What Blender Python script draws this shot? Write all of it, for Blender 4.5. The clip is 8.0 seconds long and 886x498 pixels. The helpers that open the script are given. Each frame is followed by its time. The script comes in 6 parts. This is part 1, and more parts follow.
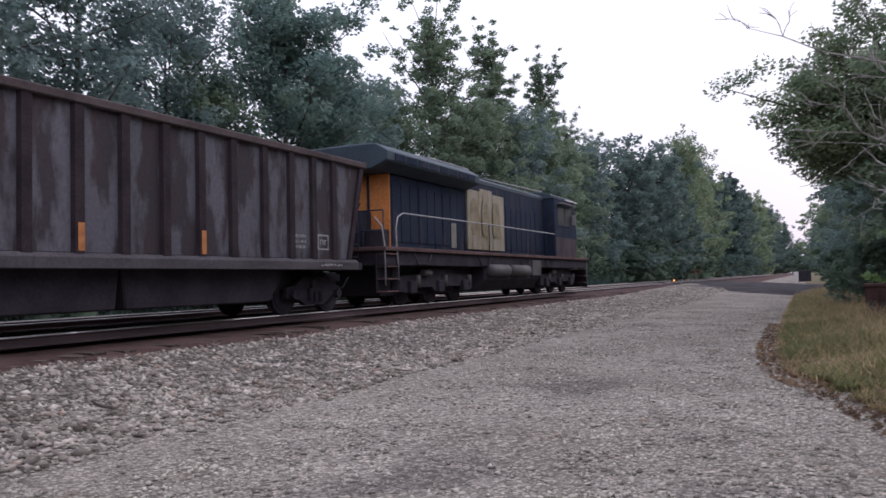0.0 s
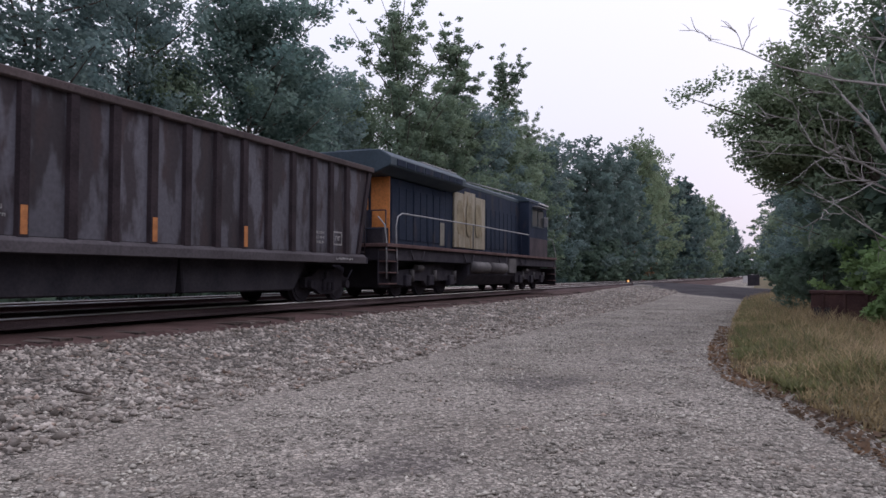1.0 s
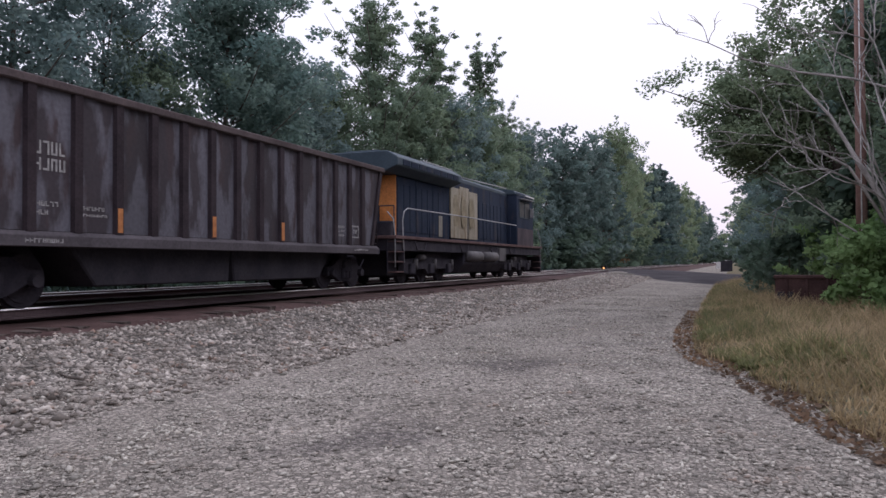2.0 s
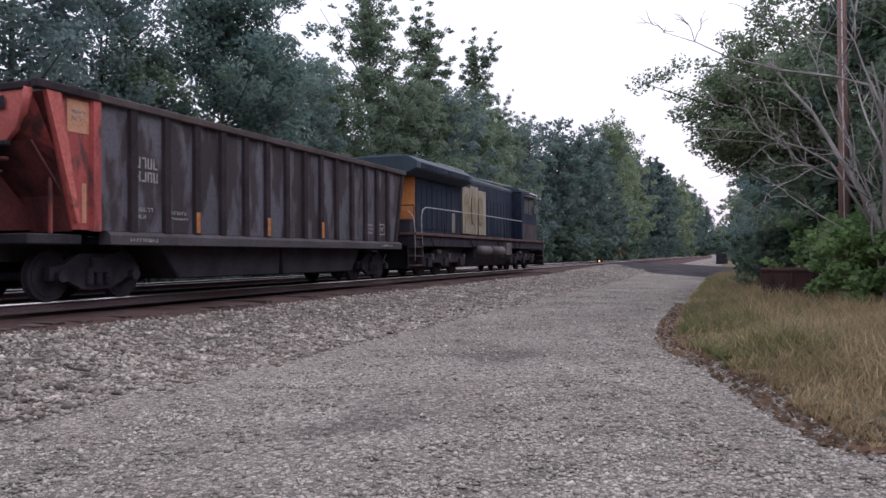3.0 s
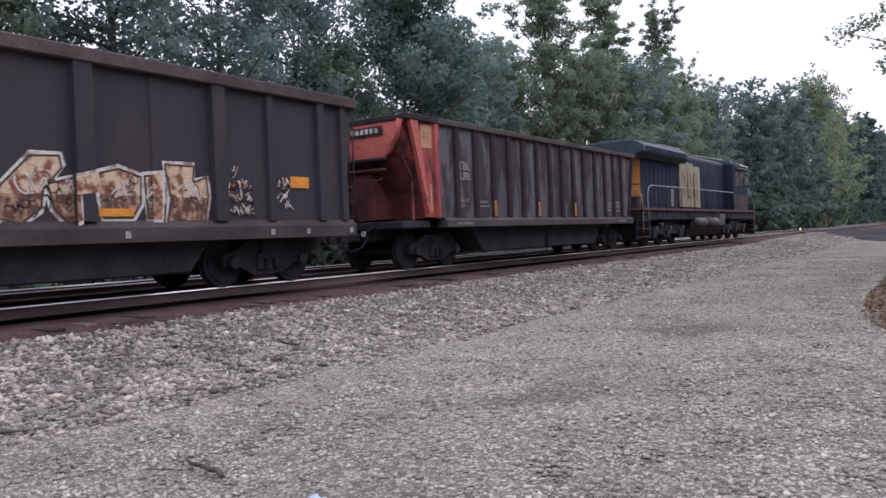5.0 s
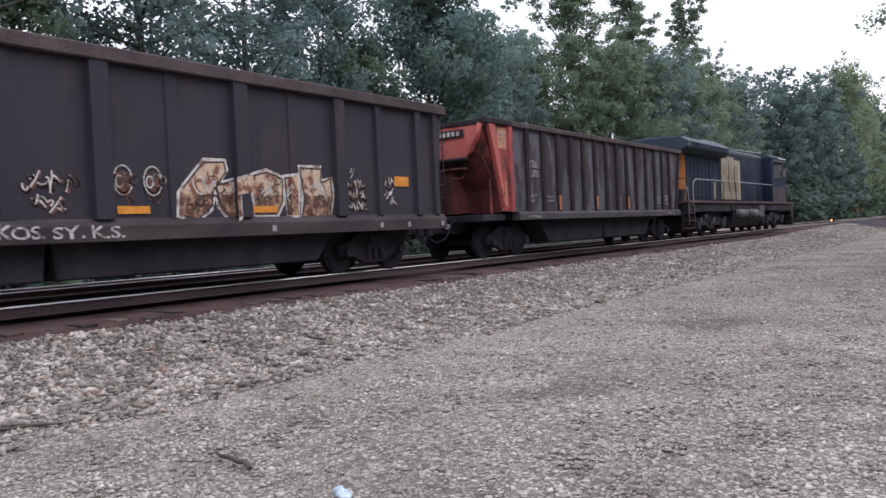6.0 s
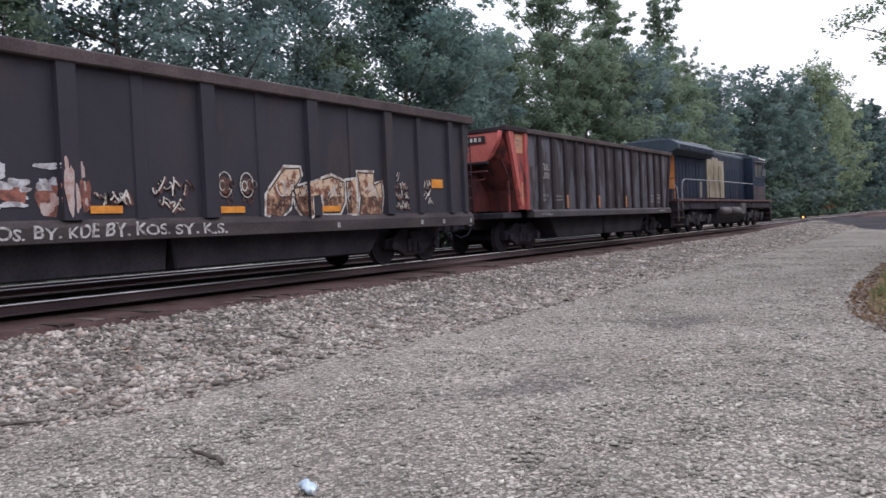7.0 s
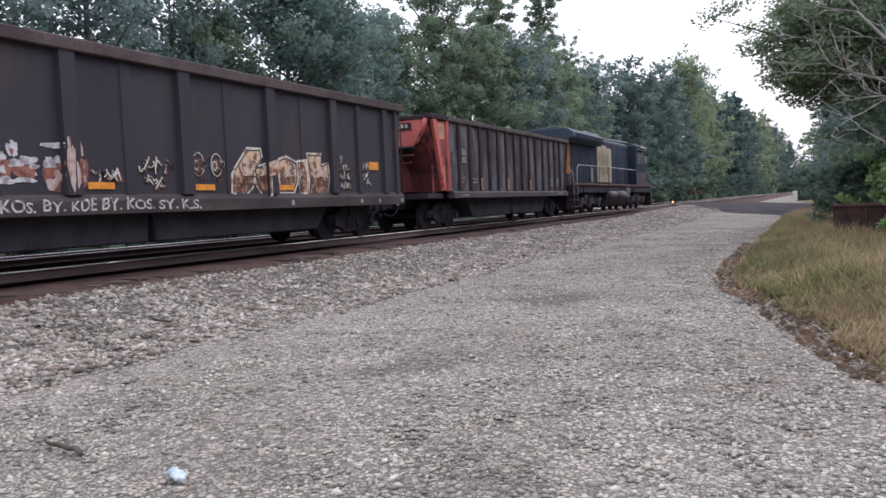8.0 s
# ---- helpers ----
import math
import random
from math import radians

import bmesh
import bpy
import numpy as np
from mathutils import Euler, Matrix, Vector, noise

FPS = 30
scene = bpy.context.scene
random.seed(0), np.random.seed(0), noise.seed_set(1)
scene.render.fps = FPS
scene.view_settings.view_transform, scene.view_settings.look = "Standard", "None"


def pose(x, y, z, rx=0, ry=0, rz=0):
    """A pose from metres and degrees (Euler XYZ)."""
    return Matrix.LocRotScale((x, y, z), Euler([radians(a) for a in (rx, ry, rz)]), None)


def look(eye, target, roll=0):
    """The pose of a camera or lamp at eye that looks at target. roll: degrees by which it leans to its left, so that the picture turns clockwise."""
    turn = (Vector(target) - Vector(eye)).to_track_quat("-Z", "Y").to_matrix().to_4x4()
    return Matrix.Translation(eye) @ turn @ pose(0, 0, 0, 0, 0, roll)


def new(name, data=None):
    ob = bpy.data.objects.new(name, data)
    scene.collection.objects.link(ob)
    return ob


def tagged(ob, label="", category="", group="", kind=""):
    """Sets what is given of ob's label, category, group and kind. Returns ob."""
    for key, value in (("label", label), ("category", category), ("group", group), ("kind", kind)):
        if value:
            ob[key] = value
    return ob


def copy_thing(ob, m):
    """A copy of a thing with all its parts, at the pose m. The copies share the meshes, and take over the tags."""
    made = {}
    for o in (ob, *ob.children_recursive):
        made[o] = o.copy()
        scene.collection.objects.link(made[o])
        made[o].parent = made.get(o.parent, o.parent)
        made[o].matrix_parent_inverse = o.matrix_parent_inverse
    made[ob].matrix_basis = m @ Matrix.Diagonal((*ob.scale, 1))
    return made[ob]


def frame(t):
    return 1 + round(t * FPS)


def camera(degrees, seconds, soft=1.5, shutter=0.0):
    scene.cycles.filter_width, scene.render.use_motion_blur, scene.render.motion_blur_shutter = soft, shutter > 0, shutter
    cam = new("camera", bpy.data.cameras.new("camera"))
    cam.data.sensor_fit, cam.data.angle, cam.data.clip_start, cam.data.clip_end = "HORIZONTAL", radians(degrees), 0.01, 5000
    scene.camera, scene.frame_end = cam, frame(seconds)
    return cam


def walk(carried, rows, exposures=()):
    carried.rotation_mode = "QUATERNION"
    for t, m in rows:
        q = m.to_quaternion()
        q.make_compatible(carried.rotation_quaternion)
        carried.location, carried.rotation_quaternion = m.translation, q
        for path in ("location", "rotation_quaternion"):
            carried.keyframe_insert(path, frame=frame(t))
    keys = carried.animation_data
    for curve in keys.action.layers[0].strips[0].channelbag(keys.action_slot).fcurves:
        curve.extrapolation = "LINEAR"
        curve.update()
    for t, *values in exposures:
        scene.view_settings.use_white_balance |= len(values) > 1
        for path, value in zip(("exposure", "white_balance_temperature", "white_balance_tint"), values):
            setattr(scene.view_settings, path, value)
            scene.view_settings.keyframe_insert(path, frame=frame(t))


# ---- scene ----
cam = camera(59.8, 8.0, soft=1.5, shutter=0.25)
PATH = [
    (0, (-0.962, 2.184, 0.699), (-1.82, 3.989, 0.781), -1.4),
    (0.1, (-0.966, 2.184, 0.715), (-1.798, 4.0, 0.795), -0.5),
    (0.2, (-0.972, 2.184, 0.728), (-1.791, 4.006, 0.803), 0.1),
    (0.5, (-0.983, 2.182, 0.742), (-1.784, 4.013, 0.81), 0.5),
    (1, (-1.009, 1.837, 0.732), (-1.766, 3.686, 0.798), 0.3),
    (1.5, (-0.963, 1.587, 0.723), (-1.681, 3.453, 0.775), -0.0),
    (3, (-0.495, 0.972, 0.766), (-1.193, 2.845, 0.785), -0.4),
    (3.5, (-0.499, 0.852, 0.793), (-1.256, 2.703, 0.812), -0.6),
    (4, (-0.468, 0.785, 0.772), (-1.386, 2.562, 0.773), -0.3),
    (4.5, (-0.408, 0.769, 0.781), (-1.463, 2.468, 0.745), -1.8),
    (5, (-0.372, 0.779, 0.777), (-1.489, 2.438, 0.746), -2.3),
    (6.5, (-0.199, 0.669, 0.811), (-1.378, 2.283, 0.763), -2.8),
    (7, (-0.019, 0.551, 0.878), (-1.146, 2.201, 0.819), -2.6),
    (7.5, (-0.059, 0.654, 0.826), (-1.036, 2.396, 0.739), -2.8),
    (8, (-0.091, 0.710, 0.792), (-0.964, 2.507, 0.679), -2.4),
]
EXPOSURE = [(t, e + 0.13, 6020 if t < 6 else 6060, 19.0 if t < 6 else 14.5) for t, e in ((0, 0.05), (0.5, -0.05), (1, -0.12), (1.5, -0.05), (3, 0.1), (3.5, 0.17), (4, 0.05), (4.5, 0.25), (5, 0.35), (6.5, 0.47), (7, 0.45), (8, 0.55))]
walk(cam, [(t, look(eye, target, roll)) for t, eye, target, roll in PATH], EXPOSURE)

# ---- world and light ----
world = bpy.data.worlds.new("overcast_sky")
scene.world = world
world.use_nodes = True
wn, wl = world.node_tree.nodes, world.node_tree.links
wn.clear()
w_out, w_bg, w_bg2 = wn.new("ShaderNodeOutputWorld"), wn.new("ShaderNodeBackground"), wn.new("ShaderNodeBackground")
w_sky, w_mix = wn.new("ShaderNodeTexSky"), wn.new("ShaderNodeMixShader")
w_sky.sky_type, w_sky.sun_disc = "NISHITA", False
w_sky.sun_elevation, w_sky.sun_rotation, w_sky.dust_density = radians(14), radians(25), 4.0
w_bg.inputs["Strength"].default_value = 0.08
w_bg2.inputs["Strength"].default_value = 1.25
w_tc, w_sep, w_ramp = wn.new("ShaderNodeTexCoord"), wn.new("ShaderNodeSeparateXYZ"), wn.new("ShaderNodeValToRGB")
wl.new(w_tc.outputs["Generated"], w_sep.inputs[0])
wl.new(w_sep.outputs["Z"], w_ramp.inputs["Fac"])
w_ramp.color_ramp.elements[0].position, w_ramp.color_ramp.elements[0].color = 0.0, (0.66, 0.612, 0.67, 1)
w_ramp.color_ramp.elements[1].position, w_ramp.color_ramp.elements[1].color = 1.0, (1.18, 1.22, 1.34, 1)
w_mid = w_ramp.color_ramp.elements.new(0.2)
w_mid.color = (0.765, 0.760, 0.800, 1)
wl.new(w_ramp.outputs["Color"], w_bg2.inputs["Color"])
wl.new(w_sky.outputs["Color"], w_bg.inputs["Color"])
w_mix.inputs["Fac"].default_value = 0.9
wl.new(w_bg.outputs[0], w_mix.inputs[1])
wl.new(w_bg2.outputs[0], w_mix.inputs[2])
wl.new(w_mix.outputs[0], w_out.inputs[0])

sun = new("sun", bpy.data.lights.new("sun", "SUN"))
sun.data.energy, sun.data.angle, sun.data.color = 0.6, radians(30), (1.0, 0.95, 0.9)
sun.matrix_world = look((20, 40, 30), (0, 10, 0))


# ---- materials ----
def shade(name, c1, c2, scale=3.0, rough=0.8, metal=0.0, bump=0.2, fine=40.0, stretch=(1, 1, 1), lo=0.35, hi=0.65, rand=0.0, island=0.0, c3=None, c3_lo=0.6, grain=0.5):
    """A surface of two colours in large patches, with fine grain and relief; c3 is a third colour in sparse patches."""
    m = bpy.data.materials.new(name)
    m.use_nodes = True
    n, l = m.node_tree.nodes, m.node_tree.links
    b = n["Principled BSDF"]
    b.inputs["Roughness"].default_value, b.inputs["Metallic"].default_value = rough, metal
    b.inputs["Specular IOR Level"].default_value = 0.12 if rough > 0.84 else 0.4
    tc, mp = n.new("ShaderNodeTexCoord"), n.new("ShaderNodeMapping")
    mp.inputs["Scale"].default_value = stretch
    l.new(tc.outputs["Object"], mp.inputs[0])
    vec = mp.outputs[0]
    if rand:
        oi, ad = n.new("ShaderNodeObjectInfo"), n.new("ShaderNodeVectorMath")
        mul = n.new("ShaderNodeVectorMath")
        mul.operation, mul.inputs[1].default_value = "MULTIPLY", (37, 53, 71)
        l.new(oi.outputs["Random"], mul.inputs[0])
        l.new(vec, ad.inputs[0]), l.new(mul.outputs[0], ad.inputs[1])
        vec = ad.outputs[0]
    t1, t2 = n.new("ShaderNodeTexNoise"), n.new("ShaderNodeTexNoise")
    t1.inputs["Scale"].default_value, t1.inputs["Detail"].default_value = scale, 6
    t2.inputs["Scale"].default_value, t2.inputs["Detail"].default_value = fine, 4
    l.new(vec, t1.inputs["Vector"]), l.new(tc.outputs["Object"], t2.inputs["Vector"])
    r = n.new("ShaderNodeValToRGB")
    r.color_ramp.elements[0].position, r.color_ramp.elements[1].position = lo, hi
    r.color_ramp.elements[0].color, r.color_ramp.elements[1].color = (*c1, 1), (*c2, 1)
    l.new(t1.outputs["Fac"], r.inputs[0])
    col = r.outputs[0]
    if c3:
        t3, r3, mx3 = n.new("ShaderNodeTexNoise"), n.new("ShaderNodeValToRGB"), n.new("ShaderNodeMix")
        t3.inputs["Scale"].default_value, t3.inputs["Detail"].default_value = scale * 1.7, 8
        ofs = n.new("ShaderNodeVectorMath")
        ofs.inputs[1].default_value = (13, 7, 19)
        l.new(vec, ofs.inputs[0]), l.new(ofs.outputs[0], t3.inputs["Vector"])
        r3.color_ramp.elements[0].position, r3.color_ramp.elements[1].position = c3_lo, c3_lo + 0.12
        l.new(t3.outputs["Fac"], r3.inputs[0])
        mx3.data_type = "RGBA"
        l.new(r3.outputs[0], mx3.inputs["Factor"]), l.new(col, mx3.inputs["A"])
        mx3.inputs["B"].default_value = (*c3, 1)
        col = mx3.outputs["Result"]
    mx = n.new("ShaderNodeMix")
    mx.data_type, mx.blend_type = "RGBA", "MULTIPLY"
    mx.inputs["Factor"].default_value = grain
    l.new(col, mx.inputs["A"]), l.new(t2.outputs["Color"], mx.inputs["B"])
    gr = n.new("ShaderNodeRGBToBW")
    l.new(t2.outputs["Color"], gr.inputs[0])
    mr = n.new("ShaderNodeMapRange")
    mr.inputs["From Min"].default_value, mr.inputs["From Max"].default_value = 0.3, 0.7
    mr.inputs["To Min"].default_value, mr.inputs["To Max"].default_value = 0.55, 1.45
    l.new(gr.outputs[0], mr.inputs["Value"])
    l.new(mr.outputs[0], mx.inputs["B"])
    out = mx.outputs["Result"]
    if island or rand:
        hs, mr2 = n.new("ShaderNodeHueSaturation"), n.new("ShaderNodeMapRange")
        src = n.new("ShaderNodeNewGeometry").outputs["Random Per Island"] if island else oi.outputs["Random"]
        amt = island or rand
        mr2.inputs["To Min"].default_value, mr2.inputs["To Max"].default_value = 1 - amt, 1 + amt
        l.new(src, mr2.inputs["Value"]), l.new(mr2.outputs[0], hs.inputs["Value"]), l.new(out, hs.inputs["Color"])
        out = hs.outputs[0]
    l.new(out, b.inputs["Base Color"])
    if bump:
        bp = n.new("ShaderNodeBump")
        bp.inputs["Strength"].default_value, bp.inputs["Distance"].default_value = bump, 0.02
        l.new(t2.outputs["Fac"], bp.inputs["Height"]), l.new(bp.outputs[0], b.inputs["Normal"])
    return m


def leafy(name, c1, c2, spread=0.10):
    m = shade(name, c1, c2, scale=0.5, rough=0.6, bump=0.0, fine=6.0, island=spread)
    n, l = m.node_tree.nodes, m.node_tree.links
    b, out = n["Principled BSDF"], n["Material Output"]
    tr, mix = n.new("ShaderNodeBsdfTranslucent"), n.new("ShaderNodeMixShader")
    src = b.inputs["Base Color"].links[0].from_socket
    l.new(src, tr.inputs["Color"])
    mix.inputs[0].default_value = 0.58
    l.new(b.outputs[0], mix.inputs[1]), l.new(tr.outputs[0], mix.inputs[2]), l.new(mix.outputs[0], out.inputs[0])
    b.inputs["Specular IOR Level"].default_value = 0.25
    return m


M_gravel = shade("crushed_limestone_gravel", (0.255, 0.222, 0.1862), (0.35, 0.308, 0.2619), scale=0.35, rough=0.95, bump=1.0, fine=22.0, c3=(0.19, 0.165, 0.1455), c3_lo=0.58)


def pebbled(m, scale, depth=0.035, dark=0.5, spread=0.55):
    """Adds packed small stones to a surface: cells of uneven tone with dark gaps and relief."""
    n, l = m.node_tree.nodes, m.node_tree.links
    b = n["Principled BSDF"]
    src = b.inputs["Base Color"].links[0].from_socket
    tc, wob, add = n.new("ShaderNodeTexCoord"), n.new("ShaderNodeTexNoise"), n.new("ShaderNodeVectorMath")
    wob.inputs["Scale"].default_value = scale * 0.7
    sc = n.new("ShaderNodeVectorMath")
    sc.operation, sc.inputs["Scale"].default_value = "SCALE", 0.9 / scale
    l.new(tc.outputs["Object"], wob.inputs["Vector"]), l.new(wob.outputs["Color"], sc.inputs[0])
    l.new(tc.outputs["Object"], add.inputs[0]), l.new(sc.outputs[0], add.inputs[1])
    cell, gap = n.new("ShaderNodeTexVoronoi"), n.new("ShaderNodeTexVoronoi")
    gap.feature = "DISTANCE_TO_EDGE"
    for v in (cell, gap):
        v.inputs["Scale"].default_value = scale
        l.new(add.outputs[0], v.inputs["Vector"])
    bw, tone, edge = n.new("ShaderNodeRGBToBW"), n.new("ShaderNodeMapRange"), n.new("ShaderNodeMapRange")
    l.new(cell.outputs["Color"], bw.inputs[0]), l.new(bw.outputs[0], tone.inputs["Value"])
    tone.inputs["From Min"].default_value, tone.inputs["From Max"].default_value = 0.15, 0.85
    tone.inputs["To Min"].default_value, tone.inputs["To Max"].default_value = 1 - spread, 1 + spread
    l.new(gap.outputs["Distance"], edge.inputs["Value"])
    edge.inputs["From Max"].default_value, edge.inputs["To Min"].default_value = 0.16, dark
    mul, hs = n.new("ShaderNodeMath"), n.new("ShaderNodeHueSaturation")
    mul.operation = "MULTIPLY"
    l.new(tone.outputs[0], mul.inputs[0]), l.new(edge.outputs[0], mul.inputs[1])
    l.new(mul.outputs[0], hs.inputs["Value"]), l.new(src, hs.inputs["Color"]), l.new(hs.outputs[0], b.inputs["Base Color"])
    bp = n.new("ShaderNodeBump")
    bp.inputs["Strength"].default_value, bp.inputs["Distance"].default_value = 0.8, depth
    l.new(mul.outputs[0], bp.inputs["Height"]), l.new(bp.outputs[0], b.inputs["Normal"])
    return m


M_gravel = pebbled(M_gravel, 25.0, 0.022, 0.52, 0.48)
M_stone = shade("limestone_chips", (0.225, 0.203, 0.1727), (0.42, 0.382, 0.3250), scale=1.2, rough=0.9, bump=0.1, fine=60, island=0.42, c3=(0.30, 0.235, 0.1892), c3_lo=0.60)
M_bstone = shade("coarse_ballast_stone", (0.157, 0.132, 0.110), (0.405, 0.357, 0.309), scale=2.5, rough=0.9, bump=0.1, fine=50, island=0.50, c3=(0.25, 0.165, 0.1212), c3_lo=0.58)
M_ballast = pebbled(shade("track_ballast", (0.135, 0.118, 0.1009), (0.225, 0.198, 0.1697), scale=0.8, rough=0.95, bump=1.0, fine=18.0), 12.0, 0.05, 0.35, 0.6)
M_bed = shade("rust_stained_track_bed", (0.058, 0.034, 0.031), (0.105, 0.066, 0.059), scale=1.5, rough=0.95, bump=0.8, fine=22.0)
M_tie = shade("creosoted_oak_tie", (0.06, 0.045, 0.04), (0.14, 0.11, 0.095), scale=2.0, rough=0.9, bump=0.5, fine=30, stretch=(1, 6, 6), rand=0.35)
M_rust = shade("rusted_rail_steel", (0.078, 0.054, 0.056), (0.128, 0.092, 0.092), scale=3.0, rough=0.85, metal=0.0, bump=0.15, fine=30, stretch=(1, 0.15, 1))
M_head = shade("polished_rail_head", (0.62, 0.60, 0.60), (0.78, 0.76, 0.76), scale=2.0, rough=0.28, metal=1.0, bump=0.0, fine=30, stretch=(8, 0.1, 1), grain=0.2)
M_asphalt = shade("worn_asphalt", (0.080, 0.070, 0.076), (0.125, 0.112, 0.116), scale=0.6, rough=0.9, bump=0.3, fine=30)
M_verge = shade("dry_grassy_earth", (0.12, 0.098, 0.0601), (0.18, 0.145, 0.0892), scale=3.5, rough=0.95, bump=0.8, fine=20, c3=(0.09, 0.10, 0.0436), c3_lo=0.55)
M_soil = shade("woodland_soil", (0.06, 0.05, 0.035), (0.11, 0.10, 0.05), scale=0.5, rough=0.95, bump=0.5, fine=12, c3=(0.05, 0.09, 0.03), c3_lo=0.5)
M_bark = shade("tree_bark", (0.07, 0.055, 0.045), (0.13, 0.11, 0.095), scale=3, rough=0.9, bump=0.6, fine=18, stretch=(1, 1, 0.25))
M_dead = shade("bleached_dead_wood", (0.24, 0.215, 0.20), (0.38, 0.35, 0.33), scale=3, rough=0.9, bump=0.4, fine=25, stretch=(1, 1, 0.25))
M_pole = shade("weathered_pole_timber", (0.16, 0.09, 0.075), (0.24, 0.15, 0.125), scale=2, rough=0.85, bump=0.4, fine=20, stretch=(4, 4, 0.2))
M_leafA = leafy("broad_leaves_deep_green", (0.116, 0.182, 0.162), (0.180, 0.250, 0.206))
M_leafB = leafy("broad_leaves_mid_green", (0.150, 0.210, 0.148), (0.220, 0.282, 0.180))
M_leafC = leafy("leaves_blue_green", (0.134, 0.198, 0.190), (0.194, 0.258, 0.232))
M_leafF = leafy("broad_leaves_light_green", (0.178, 0.240, 0.150), (0.262, 0.315, 0.188))
M_leafG = leafy("needles_dark_green", (0.062, 0.100, 0.096), (0.094, 0.142, 0.124))
# Shade at the foot of the wood is put into this undergrowth colour.
M_leafH = leafy("undergrowth_leaves_shaded", (0.085, 0.130, 0.095), (0.13, 0.18, 0.125))
M_leafD = leafy("shrub_leaves_light_green", (0.165, 0.265, 0.10), (0.26, 0.36, 0.15))
# Darker leaf copy that stands for shaded trees farther down the line.
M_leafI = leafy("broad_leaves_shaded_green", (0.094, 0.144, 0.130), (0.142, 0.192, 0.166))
M_leafE = leafy("leaves_yellowing", (0.20, 0.12, 0.06), (0.31, 0.19, 0.10))
M_grass = leafy("dry_tall_grass", (0.27, 0.208, 0.112), (0.43, 0.325, 0.19), 0.35)
M_grassg = leafy("green_tall_grass", (0.145, 0.155, 0.066), (0.22, 0.212, 0.096), 0.3)
M_litter = leafy("fallen_brown_leaves", (0.12, 0.075, 0.045), (0.24, 0.15, 0.09), 0.4)

M_panel = shade("weathered_grey_car_side", (0.033, 0.025, 0.0297), (0.092, 0.086, 0.1012), scale=1.1, rough=0.8, bump=0.08, fine=14, stretch=(1, 1.6, 0.55), lo=0.44, hi=0.52, rand=0.18, c3=(0.042, 0.027, 0.0297), c3_lo=0.53)
M_post = shade("rust_brown_post", (0.027, 0.020, 0.0231), (0.044, 0.033, 0.0374), scale=2.0, rough=0.85, bump=0.15, fine=25)
M_sill = shade("dusty_side_sill", (0.058, 0.050, 0.0539), (0.098, 0.086, 0.0924), scale=1.2, rough=0.85, bump=0.1, fine=18, stretch=(1, 0.6, 1))
M_black = shade("sooty_black_steel", (0.027, 0.0245, 0.030), (0.043, 0.039, 0.045), scale=1.5, rough=0.9, bump=0.1, fine=20)
M_under = shade("grimy_running_gear", (0.029, 0.026, 0.034), (0.049, 0.043, 0.050), scale=2.5, rough=0.9, bump=0.2, fine=22)
M_c2 = shade("dark_oxide_car_side", (0.0225, 0.020, 0.0275), (0.034, 0.029, 0.039), scale=0.8, rough=0.8, grain=0.22, bump=0.03, fine=12, stretch=(1, 1, 0.4), c3=(0.043, 0.032, 0.034), c3_lo=0.55)
M_c2rail = shade("rusty_top_chord", (0.062, 0.047, 0.047), (0.100, 0.077, 0.076), scale=1.5, rough=0.85, bump=0.15, fine=25)
M_c2sill = shade("dusty_dark_sill", (0.044, 0.036, 0.038), (0.082, 0.067, 0.066), scale=1.3, rough=0.85, bump=0.15, fine=22, stretch=(1, 0.5, 1.5))
M_red = shade("faded_red_paint", (0.27, 0.05, 0.045), (0.43, 0.088, 0.076), scale=1.5, rough=0.7, bump=0.08, fine=16, stretch=(1, 1.5, 0.5), c3=(0.10, 0.036, 0.033), c3_lo=0.50)
# Lighter copy of the red; the corner brace's highlight is in its colour.
M_redB = shade("lighter_red_paint", (0.40, 0.085, 0.07), (0.54, 0.14, 0.115), scale=2.0, rough=0.65, bump=0.05, fine=16, c3=(0.2, 0.06, 0.05), c3_lo=0.6)
M_soot = shade("soot_over_maroon_paint", (0.045, 0.030, 0.032), (0.17, 0.050, 0.046), scale=1.4, rough=0.85, bump=0.08, fine=14, stretch=(1, 1, 0.4), lo=0.40, hi=0.62)
M_redD = shade("sooty_red_paint", (0.075, 0.03, 0.03), (0.26, 0.06, 0.05), scale=1.3, rough=0.75, bump=0.1, fine=16, lo=0.4, hi=0.6)
M_tan = shade("sun_faded_orange_paint", (0.42, 0.20, 0.12), (0.55, 0.28, 0.16), scale=2, rough=0.7, bump=0.05, fine=18)
M_orange = shade("orange_reflective_sheet", (0.60, 0.22, 0.025), (0.75, 0.30, 0.04), scale=4, rough=0.5, bump=0.0, fine=30)
M_amber = shade("faded_reflective_sheet", (0.33, 0.12, 0.04), (0.48, 0.19, 0.06), scale=6, rough=0.5, bump=0.0, fine=30)
M_spray = shade("worn_white_spray_line", (0.60, 0.56, 0.51), (0.24, 0.15, 0.12), scale=5, rough=0.7, bump=0.0, fine=30, lo=0.46, hi=0.62)
M_faint = shade("worn_white_stencil", (0.20, 0.19, 0.185), (0.38, 0.36, 0.35), scale=9, rough=0.8, bump=0.0, fine=40)
M_white = shade("chalky_white_paint", (0.42, 0.40, 0.39), (0.66, 0.63, 0.61), scale=6, rough=0.7, bump=0.0, fine=40)
M_cream = shade("sprayed_cream_and_rust_fill", (0.56, 0.40, 0.27), (0.20, 0.075, 0.042), scale=5.5, rough=0.6, bump=0.0, fine=30, lo=0.46, hi=0.58, c3=(0.62, 0.53, 0.43), c3_lo=0.55)
